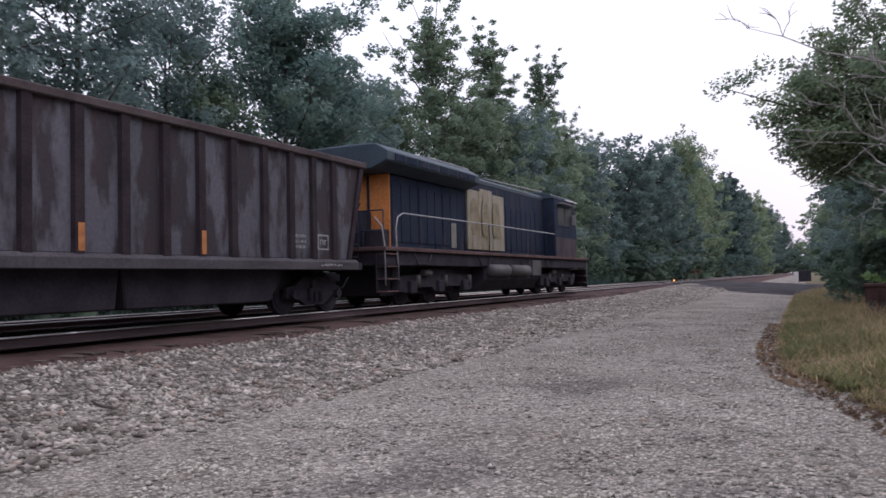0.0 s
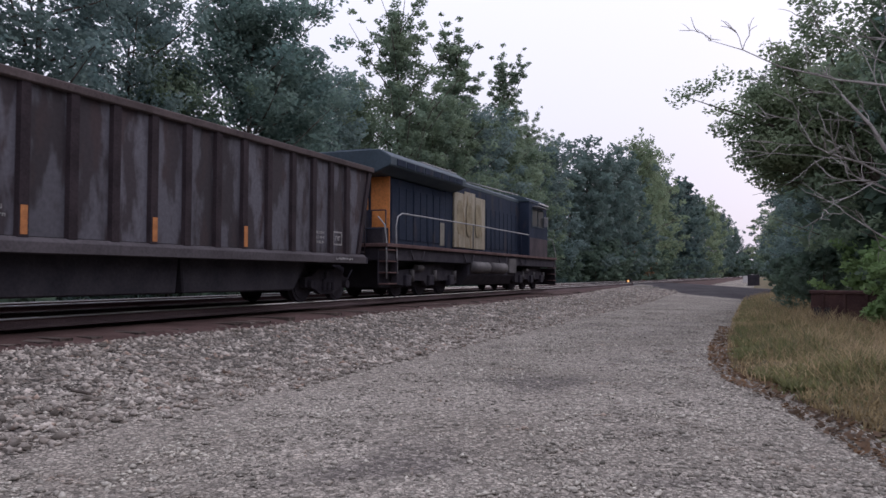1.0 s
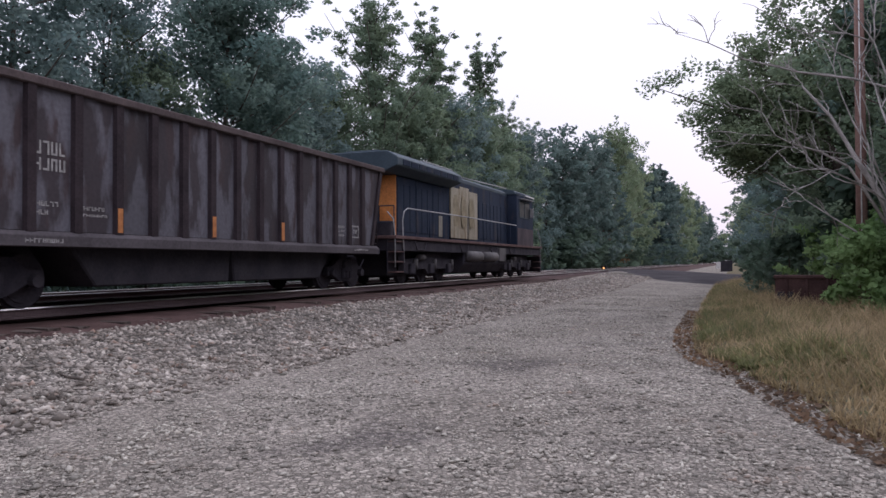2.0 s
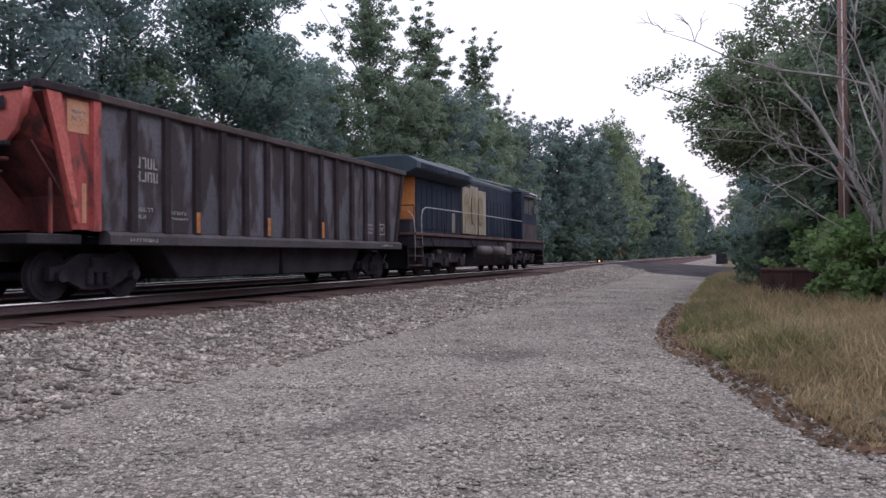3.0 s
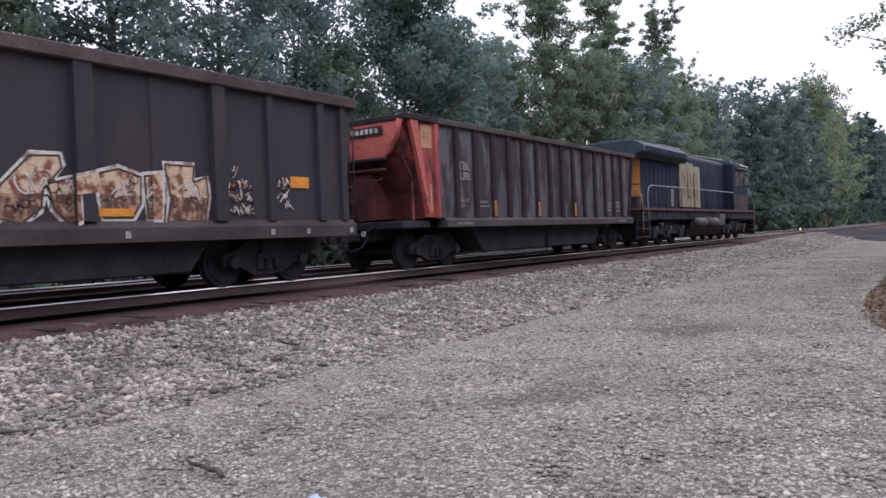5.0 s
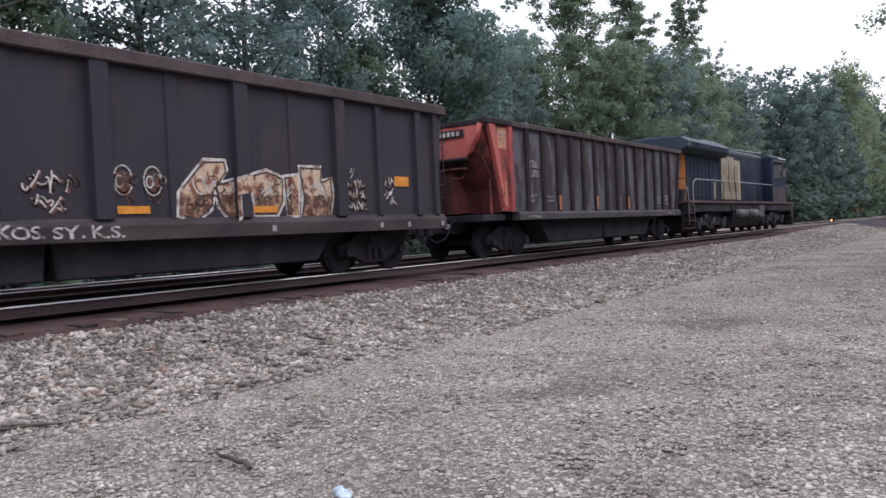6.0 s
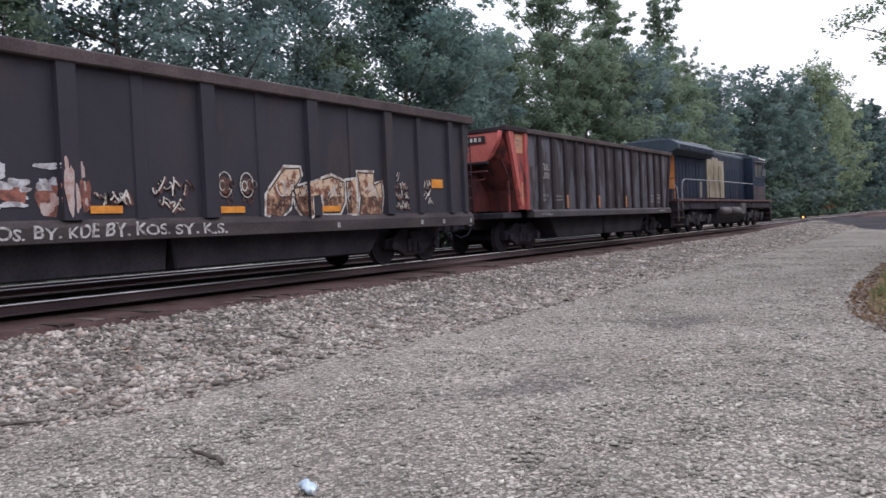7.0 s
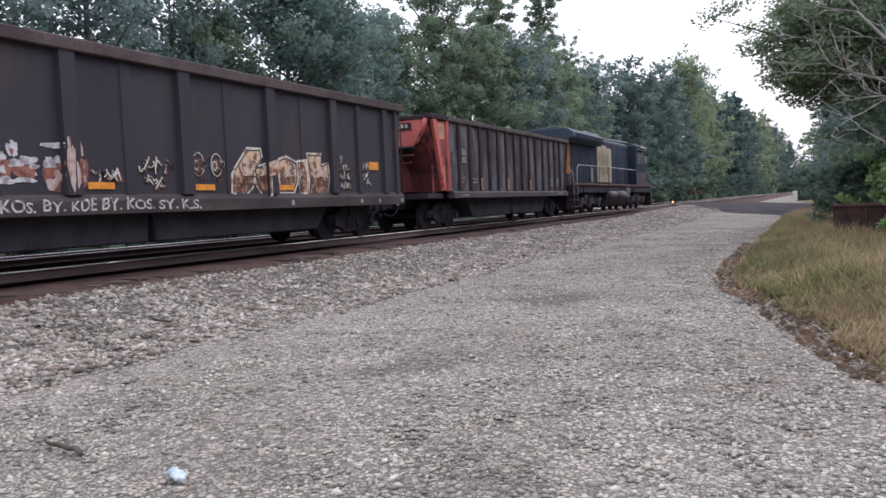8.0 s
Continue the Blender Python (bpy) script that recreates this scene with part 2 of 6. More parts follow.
M_pale = shade("sprayed_pale_pink_fill", (0.46, 0.36, 0.33), (0.36, 0.20, 0.16), scale=5.0, rough=0.6, bump=0.0, fine=30, lo=0.45, hi=0.62)
M_splash = shade("sprayed_bluish_white", (0.52, 0.51, 0.52), (0.26, 0.23, 0.23), scale=7.0, rough=0.65, bump=0.0, fine=30, lo=0.45, hi=0.60)
M_rustp = shade("sprayed_rust_red", (0.30, 0.11, 0.075), (0.13, 0.05, 0.04), scale=7.0, rough=0.65, bump=0.0, fine=30, lo=0.42, hi=0.60)
M_wornword = shade("flaking_white_spray_line", (0.50, 0.47, 0.45), (0.13, 0.10, 0.095), scale=9, rough=0.75, bump=0.0, fine=30, lo=0.47, hi=0.60)
M_lowfill = shade("sprayed_rust_fill", (0.11, 0.045, 0.030), (0.40, 0.23, 0.14), scale=6.5, rough=0.6, bump=0.0, fine=30, lo=0.45, hi=0.60, c3=(0.05, 0.034, 0.034), c3_lo=0.55)
M_ink = shade("sprayed_black_line", (0.025, 0.02, 0.02), (0.05, 0.035, 0.03), scale=5, rough=0.6, bump=0.0, fine=30)
M_brownp = shade("sprayed_brown_paint", (0.055, 0.032, 0.030), (0.17, 0.062, 0.040), scale=6, rough=0.6, bump=0.0, fine=30)
M_blue = shade("dark_blue_loco_paint", (0.0155, 0.0225, 0.041), (0.026, 0.0345, 0.056), scale=1.0, rough=0.85, bump=0.04, fine=14, stretch=(1, 1, 0.4), c3=(0.044, 0.041, 0.049), c3_lo=0.58)
M_blueroof = shade("dusty_blue_loco_roof", (0.028, 0.045, 0.060), (0.044, 0.064, 0.081), scale=1.0, rough=0.7, bump=0.05, fine=14)
M_lyel = shade("faded_yellow_hood_panel", (0.235, 0.20, 0.14), (0.335, 0.295, 0.225), scale=1.4, rough=0.7, bump=0.04, fine=16, stretch=(1, 2, 0.5), c3=(0.185, 0.135, 0.07), c3_lo=0.52)
M_lyelD = shade("worn_emblem_paint", (0.16, 0.125, 0.07), (0.255, 0.21, 0.13), scale=3, rough=0.6, bump=0.0, fine=20)
M_ypale = shade("greyed_yellow_paint", (0.17, 0.155, 0.125), (0.23, 0.21, 0.17), scale=3, rough=0.7, bump=0.0, fine=20)
M_cabdust = shade("mauve_dusted_cab_paint", (0.050, 0.040, 0.047), (0.085, 0.066, 0.072), scale=1.5, rough=0.85, bump=0.05, fine=18)
M_lor = shade("orange_yellow_end_paint", (0.58, 0.20, 0.05), (0.68, 0.26, 0.075), scale=1.4, rough=0.55, bump=0.04, fine=16)
M_dust = shade("rust_brown_dusted_paint", (0.082, 0.048, 0.046), (0.13, 0.080, 0.076), scale=1.5, rough=0.85, bump=0.08, fine=18)
M_rail = shade("grey_handrail_paint", (0.22, 0.22, 0.23), (0.34, 0.33, 0.33), scale=4, rough=0.5, bump=0.0, fine=30)
M_tank = shade("dusty_air_tank", (0.05, 0.044, 0.046), (0.095, 0.085, 0.086), scale=1.5, rough=0.7, bump=0.05, fine=16)
M_glass = shade("dark_cab_glass", (0.010, 0.012, 0.014), (0.016, 0.018, 0.021), scale=2, rough=0.5, bump=0.0, fine=4)
M_bin = shade("rusty_brown_steel_bin", (0.05, 0.028, 0.027), (0.08, 0.045, 0.041), scale=2.0, rough=0.85, bump=0.2, fine=20)
M_plastic = shade("clear_bluish_plastic", (0.36, 0.45, 0.53), (0.60, 0.67, 0.72), scale=12, rough=0.3, bump=0.1, fine=30)
M_glow = bpy.data.materials.new("amber_lamp_glow")
M_glow.use_nodes = True
M_glow.node_tree.nodes["Principled BSDF"].inputs["Base Color"].default_value = (0.9, 0.7, 0.4, 1)
M_glow.node_tree.nodes["Principled BSDF"].inputs["Emission Color"].default_value = (1.0, 0.46, 0.10, 1)
M_glow.node_tree.nodes["Principled BSDF"].inputs["Emission Strength"].default_value = 1.3


# ---- mesh helpers ----
def part(name, bm, material, parent=None, label=""):
    me = bpy.data.meshes.new(name)
    bm.to_mesh(me)
    bm.free()
    me.materials.append(material)
    ob = new(name, me)
    ob.parent = parent
    return tagged(ob, label) if label else ob


def box(bm, x0, x1, y0, y1, z0, z1):
    v = [bm.verts.new((x, y, z)) for x in (x0, x1) for y in (y0, y1) for z in (z0, z1)]
    for f in ((0, 1, 3, 2), (4, 6, 7, 5), (0, 4, 5, 1), (2, 3, 7, 6), (0, 2, 6, 4), (1, 5, 7, 3)):
        bm.faces.new([v[i] for i in f])
    return bm


def bevel(bm, w):
    bmesh.ops.bevel(bm, geom=bm.edges[:], offset=w, segments=1, affect="EDGES", clamp_overlap=True)
    return bm


def crate(x0, x1, y0, y1, z0, z1, w=0.015):
    return bevel(box(bmesh.new(), x0, x1, y0, y1, z0, z1), w)


def prism(bm, profile, axis, a, b):
    """A closed outline drawn out along an axis; the outline's two numbers are the other axes in order."""
    def at(p, s):
        return {"x": (s, p[0], p[1]), "y": (p[0], s, p[1]), "z": (p[0], p[1], s)}[axis]
    lo, hi = [bm.verts.new(at(p, a)) for p in profile], [bm.verts.new(at(p, b)) for p in profile]
    n = len(profile)
    for i in range(n):
        bm.faces.new((lo[i], lo[(i + 1) % n], hi[(i + 1) % n], hi[i]))
    bm.faces.new(lo[::-1])
    bm.faces.new(hi)
    bmesh.ops.recalc_face_normals(bm, faces=bm.faces[:])
    return bm


def tube(bm, pts, radii, seg=6):
    rings = []
    for i, p in enumerate(pts):
        p = Vector(p)
        d = (Vector(pts[min(i + 1, len(pts) - 1)]) - Vector(pts[max(i - 1, 0)])).normalized()
        side = d.cross(Vector((0.31, 0.17, 0.93)) if abs(d.z) < 0.9 else Vector((1, 0, 0))).normalized()
        up = side.cross(d)
        r = radii[i] if isinstance(radii, (list, tuple)) else radii
        rings.append([bm.verts.new(p + r * (math.cos(k * math.tau / seg) * side + math.sin(k * math.tau / seg) * up)) for k in range(seg)])
    for a, b in zip(rings, rings[1:]):
        for k in range(seg):
            f = bm.faces.new((a[k], a[(k + 1) % seg], b[(k + 1) % seg], b[k]))
            f.smooth = True
    bm.faces.new(rings[0][::-1])
    bm.faces.new(rings[-1])
    return bm


def disc(bm, c, r, w, seg=24, axis="x"):
    """A solid wheel shape of radius r and half-width w round an axis through c."""
    prof = [(c[1] + r * math.cos(k * math.tau / seg), c[2] + r * math.sin(k * math.tau / seg)) for k in range(seg)]
    if axis == "y":
        prof = [(c[0] + r * math.cos(k * math.tau / seg), c[2] + r * math.sin(k * math.tau / seg)) for k in range(seg)]
        return prism(bm, prof, "y", c[1] - w, c[1] + w)
    return prism(bm, prof, "x", c[0] - w, c[0] + w)


def empty(name, m=None):
    ob = new(name)
    ob.empty_display_size = 0.3
    if m is not None:
        ob.matrix_world = m
    return ob


def quads(name, verts, material, parent=None, label="", normals=None):
    """One mesh of loose four-cornered faces from an array of n x 4 x 3 numbers."""
    n = len(verts)
    me = bpy.data.meshes.new(name)
    me.vertices.add(n * 4), me.loops.add(n * 4), me.polygons.add(n)
    me.vertices.foreach_set("co", verts.reshape(-1).astype(np.float32))
    me.loops.foreach_set("vertex_index", np.arange(n * 4, dtype=np.int32))
    me.polygons.foreach_set("loop_start", np.arange(0, n * 4, 4, dtype=np.int32))
    me.update(calc_edges=True)
    me.materials.append(material)
    if normals is not None:
        me.polygons.foreach_set("use_smooth", np.ones(n, dtype=bool))
        me.normals_split_custom_set(np.repeat(normals, 4, 0).tolist())
    ob = new(name, me)
    ob.parent = parent
    return tagged(ob, label) if label else ob


# ---- ground, track, road ----
def ground_z(x, y):
    """Height of the gravel and ballast, falling from the track to the service road."""
    prof_x = [-60, -24, -20.5, -18.8, -11.25, -10.4, -9.3, -7.8, -6.2, 0, 60]
    prof_z = [-0.9, -0.9, -0.8, -0.30, -0.30, -0.36, -0.45, -0.62, -0.75, -0.75, -0.75]
    z = float(np.interp(x, prof_x, prof_z))
    lift = float(np.interp(y, [46, 70, 92, 106], [0, 1, 1, 0]))
    road = float(np.interp(x, [-24, -19, -10, -2, 12], [-0.5, -0.08, -0.08, -0.62, -0.75]))
    z += lift * max(0.0, road - z) * (0 if -18.8 < x < -11.2 else 1)
    return z + 0.03 * noise.noise((x * 0.5, y * 0.5, 0)) + 0.015 * noise.noise((x * 2.1, y * 2.1, 3))


def sheet(name, xs, ys, dz, material, label, fn=ground_z):
    bm = bmesh.new()
    grid = [[bm.verts.new((x, y, fn(x, y) + dz)) for x in xs] for y in ys]
    for j in range(len(ys) - 1):
        for i in range(len(xs) - 1):
            f = bm.faces.new((grid[j][i], grid[j][i + 1], grid[j + 1][i + 1], grid[j + 1][i]))
            f.smooth = True
    return tagged(part(name, bm, material), label, "ground", kind="structure")


gx = [-900, -300, -100, -60, -40, -30, -26, -24, -22, -20.5, -19.5, -18.8, -15, -11.25, -10.8] + [-10.4 + 0.4 * i for i in range(30)] + [2, 4, 8, 14, 30, 80, 300, 900]
gy = [-600, -150, -40, -15] + [-6 + 0.5 * i for i in range(60)] + [24 + 2 * i for i in range(60)] + [150, 180, 220, 300, 420, 600, 1200, 2500]
sheet("ground", gx, gy, 0.0, M_gravel, "pale grey crushed limestone service road beside the railway")


def bed():
    bm = bmesh.new()
    ys = [-40 + 2.0 * i for i in range(120)] + [220, 300, 420, 700, 1200]
    prof = [(-21.0, -0.8), (-19.4, -0.3), (-18.6, -0.255), (-11.6, -0.255), (-11.2, -0.262), (-10.75, -0.285), (-10.45, -0.33), (-10.25, -0.5)]
    rows = []
    for y in ys:
        rows.append([bm.verts.new((x + (0.07 * noise.noise((y * 0.9, x, 5)) if x > -11.5 else 0), y, z + 0.012 * noise.noise((x * 2, y * 1.3, 9)))) for x, z in prof])
    for a, b in zip(rows, rows[1:]):
        for i in range(len(prof) - 1):
            bm.faces.new((a[i], a[i + 1], b[i + 1], b[i]))
    tagged(part("track_bed", bm, M_bed), "rust-brown stained ballast bed under two railway tracks", "track bed", kind="structure")


bed()

# woodland floor on both sides of the line
sheet("woodland_floor", [-900, -200, -60, -30, -24, -21.2], gy, 0.05, M_soil, "dark woodland soil with leaf litter behind the tracks")


def verge_edge(y):
    """The line where the gravel road ends and the grassy verge begins."""
    return float(np.interp(y, [-30, -10, 4, 7, 8.6, 10.2, 12.2, 13.4, 14.8, 18.3, 29, 45, 72, 300], [7, 5.5, 2.4, 0.8, 0.36, -0.08, -0.58, -1.0, -1.3, -1.5, -1.7, -1.75, -1.6, -1.5]))


def verge():
    bm = bmesh.new()
    ys = [-60, -40, -24, -14, -8, -4, 0] + [2 + 0.4 * i for i in range(100)] + [42 + 4 * i for i in range(60)] + [300, 500, 1000]
    rows = []
    for y in ys:
        e = verge_edge(y) + 0.12 * noise.noise((y * 1.7, 0, 4)) + 0.05 * noise.noise((y * 6, 2, 4))
        rows.append([bm.verts.new((e + d, y, ground_z(e + d, y) + h)) for d, h in ((0, 0.0), (0.15, 0.03), (0.6, 0.06), (2, 0.10), (8, 0.15), (40, 0.2), (600, 0.2))])
    for a, b in zip(rows, rows[1:]):
        for i in range(6):
            bm.faces.new((a[i], a[i + 1], b[i + 1], b[i]))
    tagged(part("verge", bm, M_verge), "earthy verge under dry grass and bushes", "ground", kind="structure")


verge()


def crossing():
    """The asphalt road that climbs from the service road over the rails."""
    bm = bmesh.new()
    xs = [-40, -28, -20, -18, -17.66], [-17.5, -16.2], [-16.0, -13.6], [-13.4, -12.1], [-11.9, -11, -9, -7, -5, -3, -1, 3, 8, 20]
    for seg in xs:
        rows = []
        for x in seg:
            z = float(np.interp(x, [-40, -24, -19, -10.5, -8, -2, 3, 20], [-0.8, -0.45, -0.01, -0.01, -0.10, -0.48, -0.62, -0.62]))
            y0 = float(np.interp(x, [-40, -12, -5, -0.6, 3, 20], [74, 74, 57, 51, 49, 49]))
            y1 = float(np.interp(x, [-40, -12, -6, -2, 3, 20], [88, 88, 96, 94, 90, 84]))
            row = []
            for k in range(7):
                y = y0 + (y1 - y0) * k / 6 + 0.25 * noise.noise((x * 0.7, k, 2))
                row.append(bm.verts.new((x, y, z if 0 < k < 6 else min(z, ground_z(x, y) - 0.02))))
            rows.append(row)
        for a, b in zip(rows, rows[1:]):
            for k in range(6):
                bm.faces.new((a[k], b[k], b[k + 1], a[k + 1]))
    bmesh.ops.solidify(bm, geom=bm.faces[:], thickness=0.05)
    tagged(part("road", bm, M_asphalt), "dark worn asphalt crossing ramped over the rails", "road", kind="structure")


crossing()

RAILS = (-12.0, -13.5, -16.1, -17.6)


def rails():
    prof = [(-0.07, -0.175), (0.07, -0.175), (0.07, -0.16), (0.012, -0.13), (0.010, -0.05), (0.036, -0.038), (0.036, -0.006), (0.028, 0), (-0.028, 0), (-0.036, -0.006), (-0.036, -0.038), (-0.010, -0.05), (-0.012, -0.13), (-0.07, -0.16)]
    for k, x in enumerate(RAILS):
        bm = prism(bmesh.new(), [(x + a, b) for a, b in prof], "y", -60, 900)
        rail = tagged(part("rail", bm, M_rust), "rusty steel rail with a bright worn head", "rail", kind="structure")
        part("running_surface", prism(bmesh.new(), [(x - 0.030, -0.018), (x + 0.0395, -0.018), (x + 0.033, 0.001), (x + 0.028, 0.004), (x - 0.030, 0.004)], "y", -60, 900), M_head, rail, "shiny worn strip on the rail head")
    for name, xc in (("near", -12.75), ("far", -16.85)):
        track = tagged(empty("track_ties", pose(xc, 0, 0)), "weathered wooden crossties half buried in ballast", "crossties", kind="structure")
        rnd = random.Random(4 if name == "near" else 5)
        alike = []
        for v in range(4):
            bm = crate(-2.12, 2.12, -0.115, 0.115, -0.18, 0.0, 0.012)
            for vv in bm.verts:
                vv.co += Vector((rnd.uniform(-0.03, 0.03), rnd.uniform(-0.012, 0.012), rnd.uniform(-0.01, 0.01)))
            me = bpy.data.meshes.new("tie")
            bm.to_mesh(me), bm.free()
            me.materials.append(M_tie)
            alike.append(me)
        for i in range(150):
            y = -4 + 0.5 * i
            if 71 < y:
                break
            tie = new("tie", alike[i % 4])
            tie.parent = track
            tie.matrix_basis = pose(rnd.uniform(-0.09, 0.09), y + rnd.uniform(-0.05, 0.05), -0.276 + rnd.uniform(-0.02, 0.022), 0, rnd.uniform(-0.6, 0.6), rnd.uniform(-1.5, 1.5))
        bm = bmesh.new()
        for i in range(260):
            y = 86 + 0.5 * i
            box(bm, -1.3, 1.3, y - 0.115, y + 0.115, -0.38, -0.19)
        tagged(part("far_ties", bm, M_tie, track), kind="stuff")


rails()


def shoulder():
    """The darker coarse stone under the loose ballast, with an uneven foot."""
    bm = bmesh.new()
    rows = []
    for k in range(170):
        y = -4 + 0.42 * k
        foot = -7.9 + 0.5 * noise.noise((y * 0.35, 1, 7)) + 0.25 * noise.noise((y * 1.4, 1, 7))
        rows.append([bm.verts.new((x, y, ground_z(x, y) + dz)) for x, dz in ((-10.5, 0.0), (-10.0, 0.012), (-9.2, 0.012), (-8.6, 0.012), (foot, 0.004))])
    for a, b in zip(rows, rows[1:]):
        for i in range(4):
            bm.faces.new((a[i], a[i + 1], b[i + 1], b[i]))
    tagged(part("ballast_shoulder", bm, M_ballast), "dark coarse stone slope beside the track", "ballast", kind="structure")


shoulder()


def far_bank():
    """Beyond the crossing the track bed stands above the road on a low brown bank."""
    bm = bmesh.new()
    rows = []
    for y in [93 + 3 * k for k in range(60)] + [290, 340, 420, 560, 800, 1100]:
        foot = -7.6 + 0.4 * noise.noise((y * 0.3, 1, 7))
        rows.append([bm.verts.new((x, y, ground_z(x, y) + dz)) for x, dz in ((-11.3, 0.03), (-10.5, 0.03), (-9.8, 0.05), (-8.8, 0.04), (foot, 0.0))])
    for a, b in zip(rows, rows[1:]):
        for i in range(4):
            bm.faces.new((a[i], a[i + 1], b[i + 1], b[i]))
    tagged(part("track_bank", bm, M_bed), "brown stained bank of the track beyond the crossing", "ballast", kind="structure")


far_bank()


def stones(name, count, area, size, material, label, seed):
    """Broken stone chips, each a lopsided eight-faced lump, strewn over the ground."""
    rng = np.random.default_rng(seed)
    pts = area(rng, count)
    n = len(pts)
    base = np.array([(1, 0, 0), (-1, 0, 0), (0, 1, 0), (0, -1, 0), (0, 0, 1), (0, 0, -1)], float)
    tri = np.array([(0, 2, 4), (2, 1, 4), (1, 3, 4), (3, 0, 4), (2, 0, 5), (1, 2, 5), (3, 1, 5), (0, 3, 5)])
    v = base[None] + rng.normal(0, 0.28, (n, 6, 3))
    s = size[0] + (size[1] - size[0]) * rng.random((n, 1, 1)) ** 2.2
    v = v * s * np.array([1.0, 1.0, 0.62]) * (0.7 + 0.6 * rng.random((n, 1, 3)))
    a = rng.random(n) * math.tau
    ca, sa = np.cos(a)[:, None], np.sin(a)[:, None]
    x, y, z = v[..., 0] * ca - v[..., 1] * sa, v[..., 0] * sa + v[..., 1] * ca, v[..., 2]
    gz = np.array([ground_z(p[0], p[1]) for p in pts])[:, None]
    v = np.stack([x + pts[:, :1], y + pts[:, 1:2], z + gz + s[..., 0] * 0.15], -1)
    f = (tri[None] + (np.arange(n) * 6)[:, None, None]).reshape(-1)
    me = bpy.data.meshes.new(name)
    me.vertices.add(n * 6), me.loops.add(len(f)), me.polygons.add(len(f) // 3)
    me.vertices.foreach_set("co", v.reshape(-1).astype(np.float32))
    me.loops.foreach_set("vertex_index", f.astype(np.int32))
    me.polygons.foreach_set("loop_start", np.arange(0, len(f), 3, dtype=np.int32))
    me.update(calc_edges=True)
    me.materials.append(material)
    return tagged(new(name, me), label, "gravel", kind="stuff")


def road_area(rng, count):
    y = 1.6 + 36 * rng.random(count) ** 2.1
    spare = rng.random(count) < 0.12
    y[spare] = -14 + 17 * rng.random(spare.sum())
    x = -9.5 + 11.5 * rng.random(count)
    x[spare] = -10 + 18 * rng.random(spare.sum())
    edge = np.array([verge_edge(v) for v in y])
    rut = np.array([max(math.exp(-((a + 6.6 + 0.5 * noise.noise((b * 0.15, 3, 1))) / 0.8) ** 2), math.exp(-((a + 3.6 + 0.4 * noise.noise((b * 0.2, 5, 1))) / 0.7) ** 2)) for a, b in zip(x, y)])
    keep = (x < edge + 0.15) & (rng.random(count) > 0.72 * rut)
    return np.stack([x, y], -1)[keep]


def shoulder_area(rng, count):
    y = -10 + 12 * rng.random(count)
    near = rng.random(count) < 0.93
    y[near] = 2 + 62 * rng.random(near.sum()) ** 1.75
    x = -10.5 + 4.0 * rng.random(count) ** 1.2
    x += 0.12 * np.array([noise.noise((v * 1.3, 0, 6)) for v in y])
    return np.stack([x, y], -1)


stones("gravel", 100000, road_area, (0.011, 0.034), M_stone, "loose grey limestone chips on the service road", 11)
stones("ballast", 40000, shoulder_area, (0.022, 0.066), M_bstone, "coarse pale ballast stones on the track shoulder", 12)


# ---- rolling stock ----
def wheelset(parent, y, r, moving):
    """A pair of wheels on an axle, turning about its own centre."""
    axle = empty("wheelset")
    axle.parent = parent
    axle.matrix_basis = pose(0, y, r)
    for x in (-0.75, 0.75):
        bm = disc(bmesh.new(), (x, 0, 0), r, 0.06)
        disc(bm, (x * 0.93, 0, 0), r + 0.025, 0.012)
        disc(bm, (x * 1.09, 0, 0), r * 0.82, 0.012)
        disc(bm, (x * 1.14, 0, 0), r * 0.28, 0.05, 12)
        for k in range(3):
            a = k * math.tau / 3
            disc(bm, (x * 1.2, 0.1 * math.cos(a), 0.1 * math.sin(a)), 0.018, 0.03, 6)
        part("wheel", bm, M_under, axle)
    part("axle", disc(bmesh.new(), (0, 0, 0), 0.08, 0.72, 10), M_under, axle)
    moving.append((axle, y, r))


def bogie(parent, yc, moving, base=1.78, r=0.457):
    """A cast two-axle truck: arched side frames, bolster, springs, bearing caps."""
    for y in (-base / 2, base / 2):
        wheelset(parent, yc + y, r, moving)
    truck = empty("truck")
    truck.parent = parent
    for sx in (-1, 1):
        bm = bmesh.new()
        h = base / 2
        arch = [(-h - 0.2, 0.38), (-h - 0.2, 0.62), (-h + 0.1, 0.66), (-0.45, 0.86), (0.45, 0.86), (h - 0.1, 0.66), (h + 0.2, 0.62), (h + 0.2, 0.38), (h - 0.12, 0.40), (0.34, 0.20), (-0.34, 0.20), (-h + 0.12, 0.40)]
        prism(bm, [(yc + a, b) for a, b in arch], "x", sx * 0.98 - 0.07, sx * 0.98 + 0.07)
        part("side_frame", bm, M_under, truck)
        bm = bmesh.new()
        for k in (-0.22, 0, 0.22):
            bmesh.ops.create_cone(bm, cap_ends=True, segments=10, radius1=0.07, radius2=0.07, depth=0.3, matrix=Matrix.Translation((sx * 1.08, yc + k, 0.45)))
        part("spring_group", bm, M_under, truck)
        for k in (-h, h):
            part("bearing_cap", disc(bmesh.new(), (sx * 1.1, yc + k, r), 0.11, 0.07, 12), M_under, truck)
    for k in (-0.42, 0.42):
        part("brake_beam", crate(-0.68, 0.68, yc + k - 0.09, yc + k + 0.09, 0.24, 0.62, 0.02), M_black, truck)
    part("bolster", crate(-1.15, 1.15, yc - 0.2, yc + 0.2, 0.5, 0.8), M_under, truck)


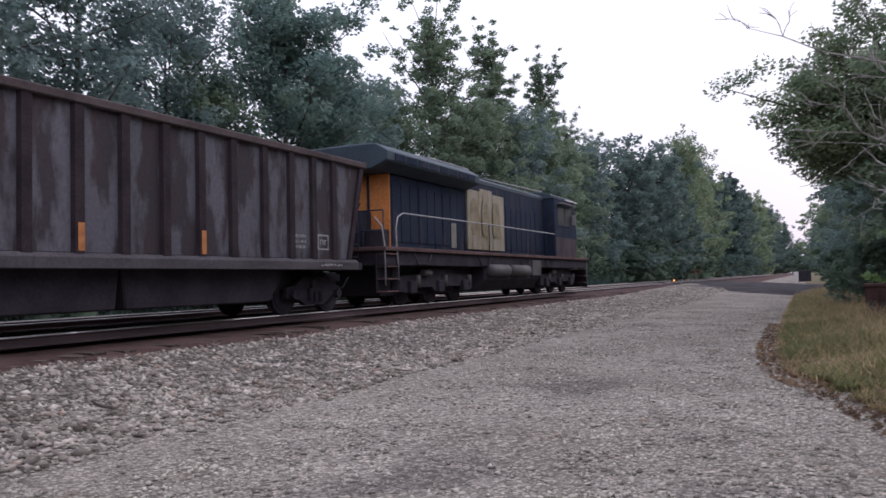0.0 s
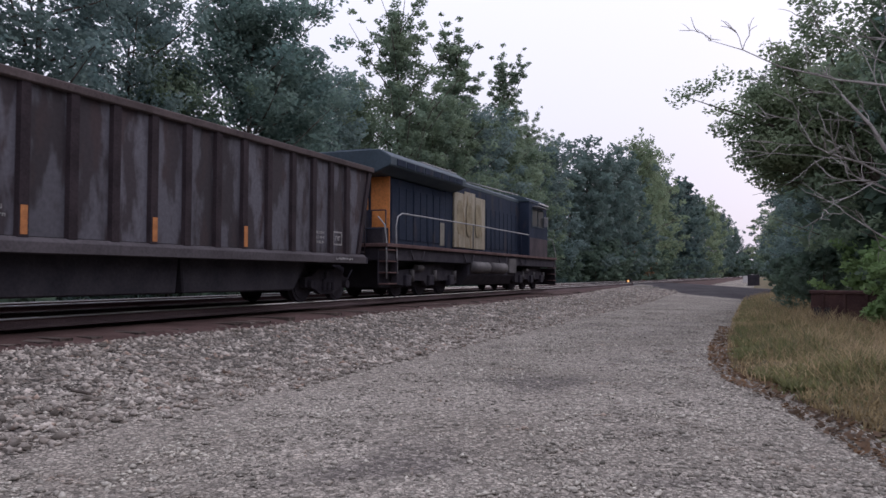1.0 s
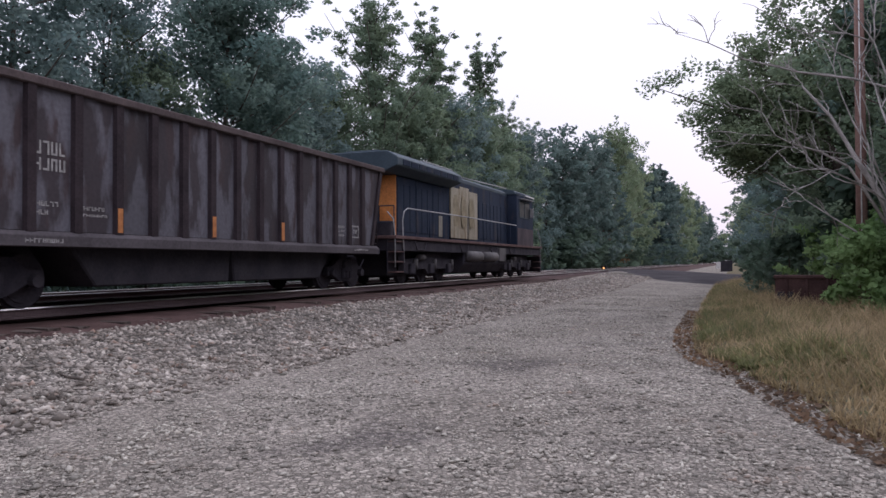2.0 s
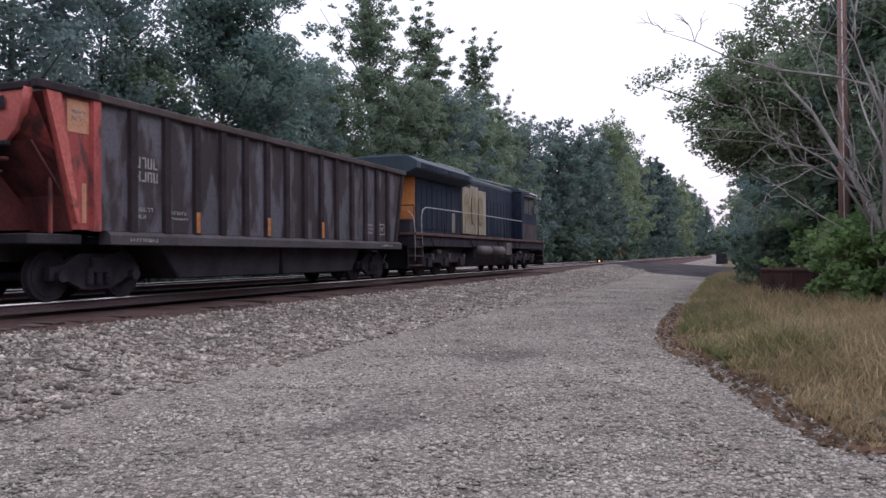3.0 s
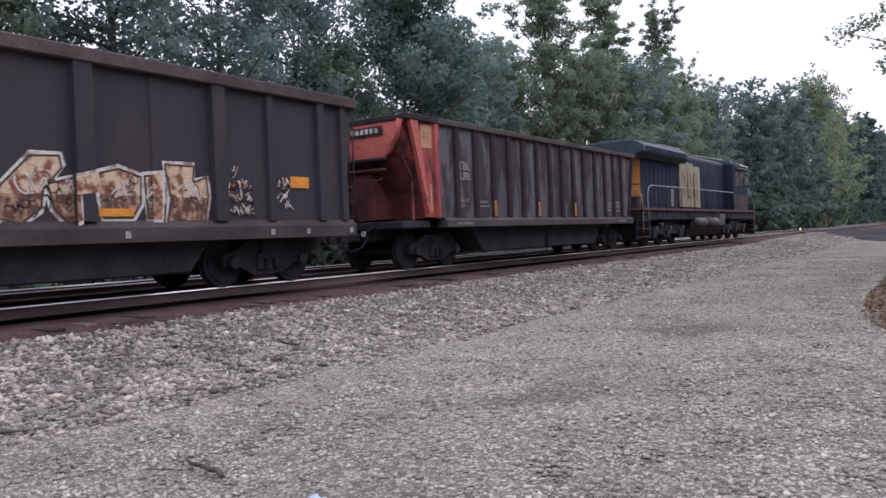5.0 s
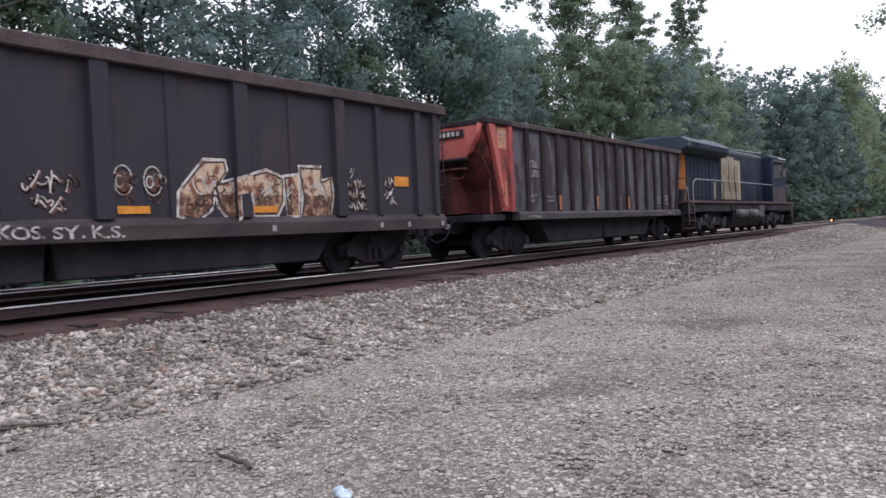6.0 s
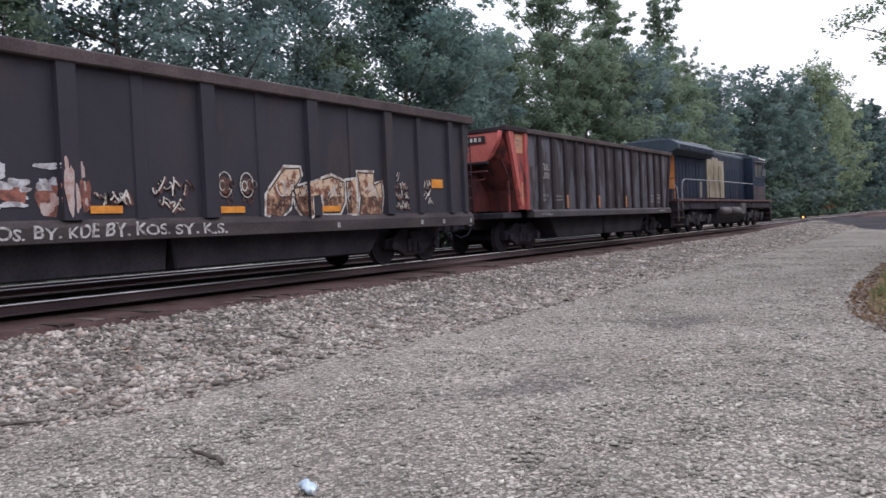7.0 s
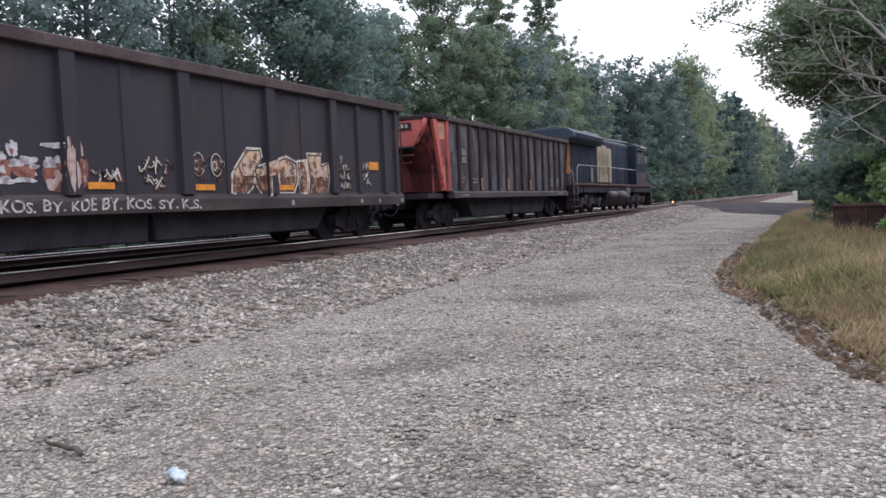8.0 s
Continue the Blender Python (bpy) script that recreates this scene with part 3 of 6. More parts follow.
def coupler(parent, y, way):
    bm = box(bmesh.new(), -0.09, 0.09, min(y, y + way * 0.75), max(y, y + way * 0.75), 0.75, 0.95)
    box(bm, -0.16, 0.16, y + way * 0.5, y + way * 0.78, 0.70, 1.0)
    part("coupler", bevel(bm, 0.02), M_under, parent)
    bm = tube(bmesh.new(), [(0.35, y, 0.85), (0.38, y + way * 0.3, 0.6), (0.3, y + way * 0.6, 0.5), (0.2, y + way * 0.75, 0.62)], 0.025, 6)
    part("air_hose", bm, M_under, parent)


def ladder(parent, x, y, z0, z1, along, material, rungs=5, width=0.42):
    """Grab irons and stiles; along is the axis on which the rungs lie."""
    bm = bmesh.new()
    d = Vector((1, 0, 0)) if along == "x" else Vector((0, 1, 0))
    o = Vector((x, y, 0))
    for k in range(rungs):
        z = z0 + (z1 - z0) * k / (rungs - 1)
        tube(bm, [o + Vector((0, 0, z)), o + d * width + Vector((0, 0, z))], 0.013, 5)
    for e in (0, 1):
        tube(bm, [o + d * width * e + Vector((0, 0, z0 - 0.1)), o + d * width * e + Vector((0, 0, z1 + 0.1))], 0.018, 5)
    part("ladder", bm, material, parent)


def bars(bm, x, y0, y1, z0, z1, count, seed):
    """Lettering too worn to read: short upright dashes in a row."""
    rnd = random.Random(seed)
    w = (y1 - y0) / count
    for k in range(count):
        y = y0 + k * w
        style = rnd.randrange(3)
        t = w * 0.22
        if style != 1:
            box(bm, x, x + 0.006, y, y + t, z0, z1)
        if style != 2:
            box(bm, x + 0.001, x + 0.007, y + w * 0.55, y + w * 0.55 + t, z0, z1)
        zz = rnd.choice((z0, (z0 + z1) / 2 - t / 2, z1 - t))
        box(bm, x + 0.002, x + 0.008, y, y + w * 0.75, zz, zz + t)
    return bm


def trapezoid_side(bm, x, yt0, yt1, yb0, yb1, zb, zt, th):
    return prism(bm, [(yb0, zb), (yb1, zb), (yt1, zt), (yt0, zt)], "x", x - th, x)


ROLLING = []


def hopper_tubs(parent, y0, y1, material):
    """The two deep troughs that hang between the trucks."""
    mid = (y0 + y1) / 2
    for a, b in ((y0, mid - 0.02), (mid + 0.02, y1)):
        bm = prism(bmesh.new(), [(a, 1.05), (b, 1.05), (b - (0.6 if b > mid + 1 else 0.08), 0.33), (a + (0.6 if a < mid - 1 else 0.08), 0.33)], "x", -1.3, 1.3)
        part("hopper_tub", bevel(bm, 0.03), material, parent)


def grey_coal_car():
    """y = 0 lies where the red end of the body meets its grey side."""
    car = tagged(empty("coal_hopper_car"), "weathered grey-brown ribbed coal car with a faded red end", "freight car")
    zt, zb = 3.62, 1.28
    # side panels between the posts on the near side, one sheet on the far side
    posts = [0.0, 0.92, 1.86, 2.8, 3.7, 4.58, 5.48, 6.38, 7.28, 8.16, 9.05, 10.02, 10.93, 11.77, 12.6]
    for a, b in zip(posts, posts[1:] + [13.3]):
        bm = bmesh.new()
        if b > 13:
            prism(bm, [(a, zb), (b, zb), (13.95, zt), (a, zt)], "x", 1.50, 1.54)
        else:
            box(bm, 1.50, 1.54, a, b, zb, zt)
        part("side_panel", bm, M_panel, car)
    part("far_side", trapezoid_side(bmesh.new(), -1.50, -1.2, 13.95, -0.4, 13.3, zb, zt, 0.04), M_post, car)
    for y in posts:
        bm = prism(bmesh.new(), [(1.535, y - 0.12), (1.61, y - 0.085), (1.61, y + 0.085), (1.535, y + 0.12)], "z", zb - 0.02, zt)
        part("side_post", bm, M_post if y > 0 else M_red, car)
    part("end_post", prism(bmesh.new(), [(13.16, zb), (13.32, zb), (13.97, zt), (13.8, zt)], "x", 1.53, 1.6), M_post, car)
    # red end panel with its ridge and the tan square
    part("red_end_panel", prism(bmesh.new(), [(-0.5, zb), (0.0, zb), (0.0, zt), (-1.1, zt)], "x", 1.50, 1.54), M_red, car, "faded red end panel")
    part("end_ridge", prism(bmesh.new(), [(-0.47, zb + 0.12), (-0.40, zb + 0.12), (-0.82, zt), (-1.12, zt)], "x", 1.53, 1.62), M_redB, car, "bright red slanted corner brace")
    part("stencil_panel", box(bmesh.new(), 1.54, 1.547, -0.62, -0.14, 2.98, 3.55), M_tan, car, "sun-faded orange square with worn lettering")
    tagged(part("worn_stencil", bars(bmesh.new(), 1.548, -0.52, -0.22, 3.32, 3.38, 5, 2), M_faint, car), kind="stuff")
    tagged(part("worn_stencil", bars(bmesh.new(), 1.548, -0.52, -0.22, 3.20, 3.26, 4, 3), M_faint, car), kind="stuff")
    part("amber_strip", box(bmesh.new(), 1.54, 1.548, -0.30, -0.20, 1.4, 2.1), M_tan, car, "faded orange reflective strip")
    # top chord all round
    for sx in (1, -1):
        part("top_chord", crate(sx * 1.56 - 0.085, sx * 1.56 + 0.085, 0.0, 14.05, zt - 0.02, zt + 0.13, 0.02), M_c2rail, car)
        part("red_top_chord", crate(sx * 1.56 - 0.088, sx * 1.56 + 0.088, -1.32, -0.003, zt - 0.02, zt + 0.13, 0.02), M_post, car, "grimy end of the top rail")
    part("end_chord", crate(-1.47, 1.47, -1.34, -1.18, zt - 0.03, zt + 0.105, 0.02), M_post, car)
    part("end_chord", crate(-1.47, 1.47, 13.93, 14.07, zt - 0.03, zt + 0.125, 0.02), M_post, car)
    # sill with its stencilled line
    part("side_sill", bevel(prism(bmesh.new(), [(1.38, 1.02), (1.66, 1.02), (1.66, 1.20), (1.58, 1.27), (1.38, 1.27)], "y", 0.25, 13.55), 0.01), M_sill, car, "dusty grey side sill")
    part("side_sill", crate(-1.66, -1.38, 0.25, 13.55, 1.02, 1.27), M_sill, car)
    part("sill_stencil", bars(bmesh.new(), 1.661, 0.75, 1.5, 1.08, 1.15, 9, 5), M_faint, car)
    part("sill_stencil", bars(bmesh.new(), 1.661, 11.9, 12.8, 1.10, 1.16, 8, 6), M_faint, car)
    # worn lettering on the second and third panels, consolidated stencils near the front
    for k, e in enumerate(((1.02, 1.66, 2.52, 2.74, 4), (1.02, 1.66, 2.26, 2.46, 4), (0.98, 1.5, 1.68, 1.76, 6), (0.98, 1.3, 1.54, 1.62, 4), (1.98, 2.5, 1.66, 1.73, 7), (1.94, 2.56, 1.55, 1.6, 9))):
        tagged(part("worn_lettering", bars(bmesh.new(), 1.541, *e, 7 + k), M_faint, car, "chalky white worn lettering"), kind="stuff")
    for z in (1.5, 1.62, 1.74):
        part("data_stencil", bars(bmesh.new(), 1.541, 11.05, 11.5, z, z + 0.07, 6, int(z * 100)), M_faint, car)
    bm = bmesh.new()
    line(bm, [(1.543, 11.97, 1.5), (1.543, 12.38, 1.5), (1.543, 12.38, 1.82), (1.543, 11.97, 1.82), (1.543, 11.97, 1.5)], 0.04)
    part("data_frame", bm, M_faint, car, "white stencilled square")
    part("data_stencil", bars(bmesh.new(), 1.541, 12.05, 12.32, 1.6, 1.72, 3, 20), M_faint, car)
    for y in (2.8, 5.5, 8.18):
        part("reflector", box(bmesh.new(), 1.61, 1.617, y - 0.06, y + 0.06, 1.30, 1.74), M_amber, car, "upright orange reflector strip")
    # slope sheets, end plates, platforms
    for sgn, yo in ((-1, 0.0), (1, 12.85)):
        mat_e, mat_d = (M_red, M_soot) if sgn < 0 else (M_post, M_black)
        ye, yi = (-1.3, -0.2) if sgn < 0 else (14.02, 13.0)
        bm = prism(bmesh.new(), [(-1.5, 3.62), (1.5, 3.62), (0.98, 2.72), (-0.98, 2.72)], "y", min(ye, ye - 0.05 * sgn), max(ye, ye - 0.05 * sgn))
        part("end_plate", bm, M_redB if sgn < 0 else mat_e, car)
        part("end_sheet", prism(bmesh.new(), [(ye - 0.24 * sgn, 3.6), (ye - 0.30 * sgn, 3.6), (yi - 0.28 * -sgn - 0.05 * sgn, 1.25), (yi - 0.28 * -sgn, 1.25)], "x", -1.49, 1.49), mat_d, car)
        bm = prism(bmesh.new(), [(ye, 2.74), (ye - 0.05 * sgn, 2.74), (yi - 0.05 * sgn, 1.3), (yi, 1.3)], "x", -1.46, 1.46)
        part("slope_sheet", bm, mat_d, car)
        for sx in (-1, 1):
            # curved corner sheet between the end plate and the side, closed with a back face
            inner = [(1.46, ye, 3.6), (1.34, ye, 3.2), (1.18, ye, 2.92), (0.98, ye - 0.02 * sgn, 2.72), (0.95, ye + (yi - ye) * 0.45, 2.1), (0.95, yi, 1.3)]
            outer = [(1.495, ye + (yi - ye) * f, 3.6 - 2.3 * f) for f in (0.16, 0.3, 0.42, 0.54, 0.72, 0.92)]
            v = bmesh.new()
            ring_i = [v.verts.new((sx * x, y, z)) for x, y, z in inner]
            ring_o = [v.verts.new((sx * x, y, z)) for x, y, z in outer]
            for k in range(2, 5):
                v.faces.new((ring_i[k], ring_o[k], ring_o[k + 1], ring_i[k + 1]))
            bmesh.ops.solidify(v, geom=v.faces[:], thickness=0.02)
            part("corner_sheet", v, mat_d, car)
            v = bmesh.new()
            ring_i = [v.verts.new((sx * x, y, z)) for x, y, z in inner[:3]]
            ring_o = [v.verts.new((sx * x, y, z)) for x, y, z in outer[:3]]
            for k in range(2):
                v.faces.new((ring_i[k], ring_o[k], ring_o[k + 1], ring_i[k + 1]))
            bmesh.ops.solidify(v, geom=v.faces[:], thickness=0.02)
            part("upper_corner_sheet", v, mat_e, car)
            part("corner_brace", tube(bmesh.new(), [(sx * 1.47, ye + 0.03 * sgn, 3.6), (sx * 1.36, ye + 0.03 * sgn, 3.2), (sx * 1.2, ye + 0.03 * sgn, 2.93), (sx * 1.0, ye + 0.03 * sgn, 2.74)], [0.075, 0.06, 0.05, 0.03], 8), M_redB if sgn < 0 else mat_e, car)
        part("end_ledge", crate(-1.05, 1.05, min(ye, ye + 0.16 * sgn), max(ye, ye + 0.16 * sgn), 2.66, 2.74), M_black, car)
        part("end_ledge", crate(-1.0, 1.0, min(ye, ye + 0.1 * sgn), max(ye, ye + 0.1 * sgn), 2.42, 2.48), M_redD if sgn < 0 else mat_d, car)
        part("center_web", prism(bmesh.new(), [(ye, 2.4), (yi, 1.3), (ye, 1.25)], "x", -0.55, 0.55), mat_d, car)
        part("end_platform", crate(-1.45, 1.45, min(ye - 0.05, yi), max(ye + 0.05, yi), 1.02, 1.2, 0.02), M_under, car)
        if sgn > 0:
            ladder(car, 1.42, 13.5, 1.35, 2.3, "y", M_post, 4, 0.4)
        else:
            part("end_upright", crate(1.36, 1.42, -0.86, -0.80, 1.2, 2.2, 0.01), M_redD, car)
            part("grab_iron", tube(bmesh.new(), [(0.35, -1.36, 2.25), (0.35, -1.42, 2.2), (0.9, -1.42, 2.2), (0.9, -1.36, 2.25)], 0.014, 6), M_redD, car)
        coupler(car, ye, sgn)
    part("number_board", box(bmesh.new(), -0.75, 0.95, -1.362, -1.352, 3.30, 3.5), M_black, car, "dark number board on the red end")
    bm = bmesh.new()
    for k in range(6):
        box(bm, -0.02 + 0.15 * k, 0.07 + 0.15 * k, -1.37, -1.363, 3.34, 3.46)
    part("worn_number", bm, M_spray, car)
    bm = disc(bmesh.new(), (0.55, -1.72, 0.92), 0.07, 0.012, 14, "y")
    part("pale_valve_cap", bm, M_white, car, "white round valve cap")
    part("brake_rod", tube(bmesh.new(), [(0.55, -1.3, 1.1), (0.55, -1.72, 0.92)], 0.02, 6), M_under, car)
    part("center_sill", crate(-0.35, 0.35, -1.2, 13.95, 0.72, 1.05), M_under, car)
    part("floor_sheet", crate(-1.38, 1.38, 0.3, 13.0, 1.05, 1.15), M_black, car)
    hopper_tubs(car, 1.95, 11.1, M_black)
    part("coal_load", coal_heap(-1.46, 1.46, -1.1, 13.85, 3.15), M_black, car)
    for yc in (0.55, 12.5):
        bogie(car, yc, ROLLING)
    return car


def coal_heap(x0, x1, y0, y1, z):
    bm = bmesh.new()
    ys = [y0 + (y1 - y0) * k / 30 for k in range(31)]
    xs = [x0 + (x1 - x0) * k / 6 for k in range(7)]
    g = [[bm.verts.new((x, y, z + 0.22 * math.cos(x) + 0.12 * noise.noise((x, y, 1)))) for x in xs] for y in ys]
    for j in range(30):
        for i in range(6):
            bm.faces.new((g[j][i], g[j][i + 1], g[j + 1][i + 1], g[j + 1][i]))
    return bm


def blob(points, x, th=0.004):
    return prism(bmesh.new(), points, "x", x, x + th)


def grown(points, d):
    """The outline pushed outwards from its middle by d."""
    cy, cz = sum(p[0] for p in points) / len(points), sum(p[1] for p in points) / len(points)
    out = []
    for y, z in points:
        r = math.hypot(y - cy, z - cz) or 1
        out.append((y + (y - cy) / r * d, z + (z - cz) / r * d))
    return out


def clipped(points, axis, lo, hi):
    """The part of an outline between two values of one of its axes."""
    for limit, sign in ((lo, 1), (hi, -1)):
        out = []
        for a, b in zip(points, points[1:] + points[:1]):
            da, db = (a[axis] - limit) * sign, (b[axis] - limit) * sign
            if da >= 0:
                out.append(a)
            if (da > 0 > db) or (da < 0 < db):
                t = da / (da - db)
                out.append((a[0] + (b[0] - a[0]) * t, a[1] + (b[1] - a[1]) * t))
        points = out
        if len(points) < 3:
            return []
    return points


def scrawl(bm, x, y, z, w, h, seed, strokes=3, thick=0.02):
    """A hand-sprayed squiggle: loops and ticks of one line, w wide and h high."""
    rnd = random.Random(seed)
    w1 = w / strokes
    for k in range(strokes * 2):
        cy, cz, tilt = y + w1 * (k / 2 + rnd.uniform(0.1, 0.9)), z + h * rnd.uniform(0.25, 0.75), rnd.uniform(-0.9, 0.9)
        ry, rz = w1 * rnd.uniform(0.2, 0.5), h * rnd.uniform(0.2, 0.5)
        a0, span = rnd.random(), rnd.uniform(0.25, 0.6)
        if k % 3 == 2:
            line(bm, [(x, cy - tilt * rz, cz - rz), (x, cy + 0.2 * ry, cz), (x, cy + tilt * rz, cz + rz)], thick)
            continue
        pts = []
        for q in range(8):
            a = math.tau * (a0 + span * q / 7)
            pts.append((x + 0.0003 * (k % 4), cy + ry * math.cos(a) + tilt * rz * math.sin(a), cz + rz * math.sin(a)))
        line(bm, pts, thick)
    return bm


def line(bm, pts, thick):
    """A flat painted stroke on a side wall."""
    for a, b in zip(pts, pts[1:]):
        d = Vector((0, b[1] - a[1], b[2] - a[2]))
        if d.length < 1e-4:
            continue
        nrm = Vector((0, -d.z, d.y)).normalized() * thick / 2
        e = d.normalized() * thick / 3
        a2, b2 = Vector(a) - e, Vector(b) + e
        bm.faces.new([bm.verts.new(p) for p in (a2 - nrm, b2 - nrm, b2 + nrm, a2 + nrm)])
    return bm


def ring(bm, x, cy, cz, ry, rz, thick, a0=0.0, a1=1.0, n=18):
    return line(bm, [(x, cy + ry * math.cos(math.tau * (a0 + (a1 - a0) * k / n)), cz + rz * math.sin(math.tau * (a0 + (a1 - a0) * k / n))) for k in range(n + 1)], thick)


def black_coal_car():
    """y = 0 lies at the front end of the body; the car runs back from there."""
    car = tagged(empty("coal_gondola_car"), "dark oxide coal car with white and rust graffiti along its side", "freight car")
    zt, zb, yb = 3.66, 1.22, -19.4
    for sx in (1, -1):
        bm = prism(bmesh.new(), [(yb + 0.5, zb), (-0.35, zb), (-0.05, zt), (yb, zt)], "x", sx * 1.50 - 0.02, sx * 1.50 + 0.02)
        part("side_sheet", bm, M_c2, car)
        part("top_chord", crate(sx * 1.55 - 0.1, sx * 1.55 + 0.1, yb - 0.05, 0.0, zt - 0.06, zt + 0.16, 0.02), M_c2rail, car, "rusty brown top chord")
        part("side_sill", bevel(prism(bmesh.new(), [(sx * 1.36, 0.88), (sx * 1.62, 0.88), (sx * 1.62, 1.12), (sx * 1.52, 1.235), (sx * 1.36, 1.235)], "y", yb + 0.3, -0.12), 0.01), M_c2sill, car, "dusty dark side sill with sprayed lettering")
    for y, w, d in ((-0.40, 0.08, 0.08), (-1.08, 0.10, 0.09), (-2.46, 0.08, 0.07), (-3.70, 0.14, 0.10), (-4.95, 0.09, 0.03), (-6.22, 0.15, 0.10), (-7.6, 0.10, 0.03), (-8.87, 0.15, 0.10), (-10.25, 0.10, 0.03), (-11.48, 0.15, 0.10), (-12.8, 0.10, 0.03), (-14.0, 0.15, 0.10), (-15.4, 0.10, 0.03), (-16.6, 0.15, 0.10), (-18.0, 0.10, 0.09), (-19.0, 0.08, 0.08)):
        bm = prism(bmesh.new(), [(1.515, y - w - 0.03), (1.515 + d, y - w), (1.515 + d, y + w), (1.515, y + w + 0.03)], "z", zb, zt - 0.05)
        part("side_post", bm, M_c2, car)
    for ye, sgn in ((0.0, 1), (yb, -1)):
        part("end_chord", crate(-1.45, 1.45, ye - 0.1, ye + 0.05, zt - 0.05, zt + 0.14, 0.02), M_c2rail, car)
        part("end_sheet", prism(bmesh.new(), [(ye - 0.06 * sgn, zt), (ye - 0.11 * sgn, zt), (ye - 1.2 * sgn, 1.2), (ye - 1.1 * sgn, 1.2)], "x", -1.48, 1.48), M_black, car)
        part("end_platform", crate(-1.45, 1.45, min(ye + 0.05, ye - 1.2 * sgn), max(ye + 0.05, ye - 1.2 * sgn), 0.92, 1.15, 0.02), M_black, car)
        ladder(car, 1.50, ye - 0.30 if sgn > 0 else ye + 0.1, 1.3, 3.2, "y", M_black, 7, 0.3)
        ladder(car, 0.9, ye + 0.04 * sgn, 1.2, 3.3, "x", M_black, 7, 0.45)
        coupler(car, ye + 0.1 * sgn, sgn)
    part("center_sill", crate(-0.35, 0.35, yb, 0, 0.6, 0.92), M_under, car)
    part("floor_sheet", crate(-1.36, 1.36, yb + 0.8, -0.8, 0.95, 1.1), M_black, car)
    hopper_tubs(car, -15.6, -3.6, M_black)
    part("coal_load", coal_heap(-1.46, 1.46, yb + 0.3, -0.3, 3.1), M_black, car)
    for yc in (-2.2, -17.2):
        bogie(car, yc, ROLLING)
    # reflectors and tie-down plates
    X = 1.536
    for y0, y1, z0, z1 in ((-1.95, -1.45, 1.86, 2.08), (-6.03, -5.42, 1.30, 1.42), (-8.65, -8.09, 1.30, 1.42), (-11.17, -10.62, 1.32, 1.44), (-13.5, -12.9, 1.32, 1.44)):
        part("reflector", box(bmesh.new(), X - 0.012, X + 0.005, y0, y1, z0, z1), M_orange, car, "orange reflector plate")
    for y in (-0.3, -1.6, -2.55, -5.6):
        part("jacking_tab", crate(1.62, 1.635, y - 0.05, y + 0.05, 0.95, 1.06, 0.004), M_faint, car, "small worn white tab")
    graffiti(car)
    return car


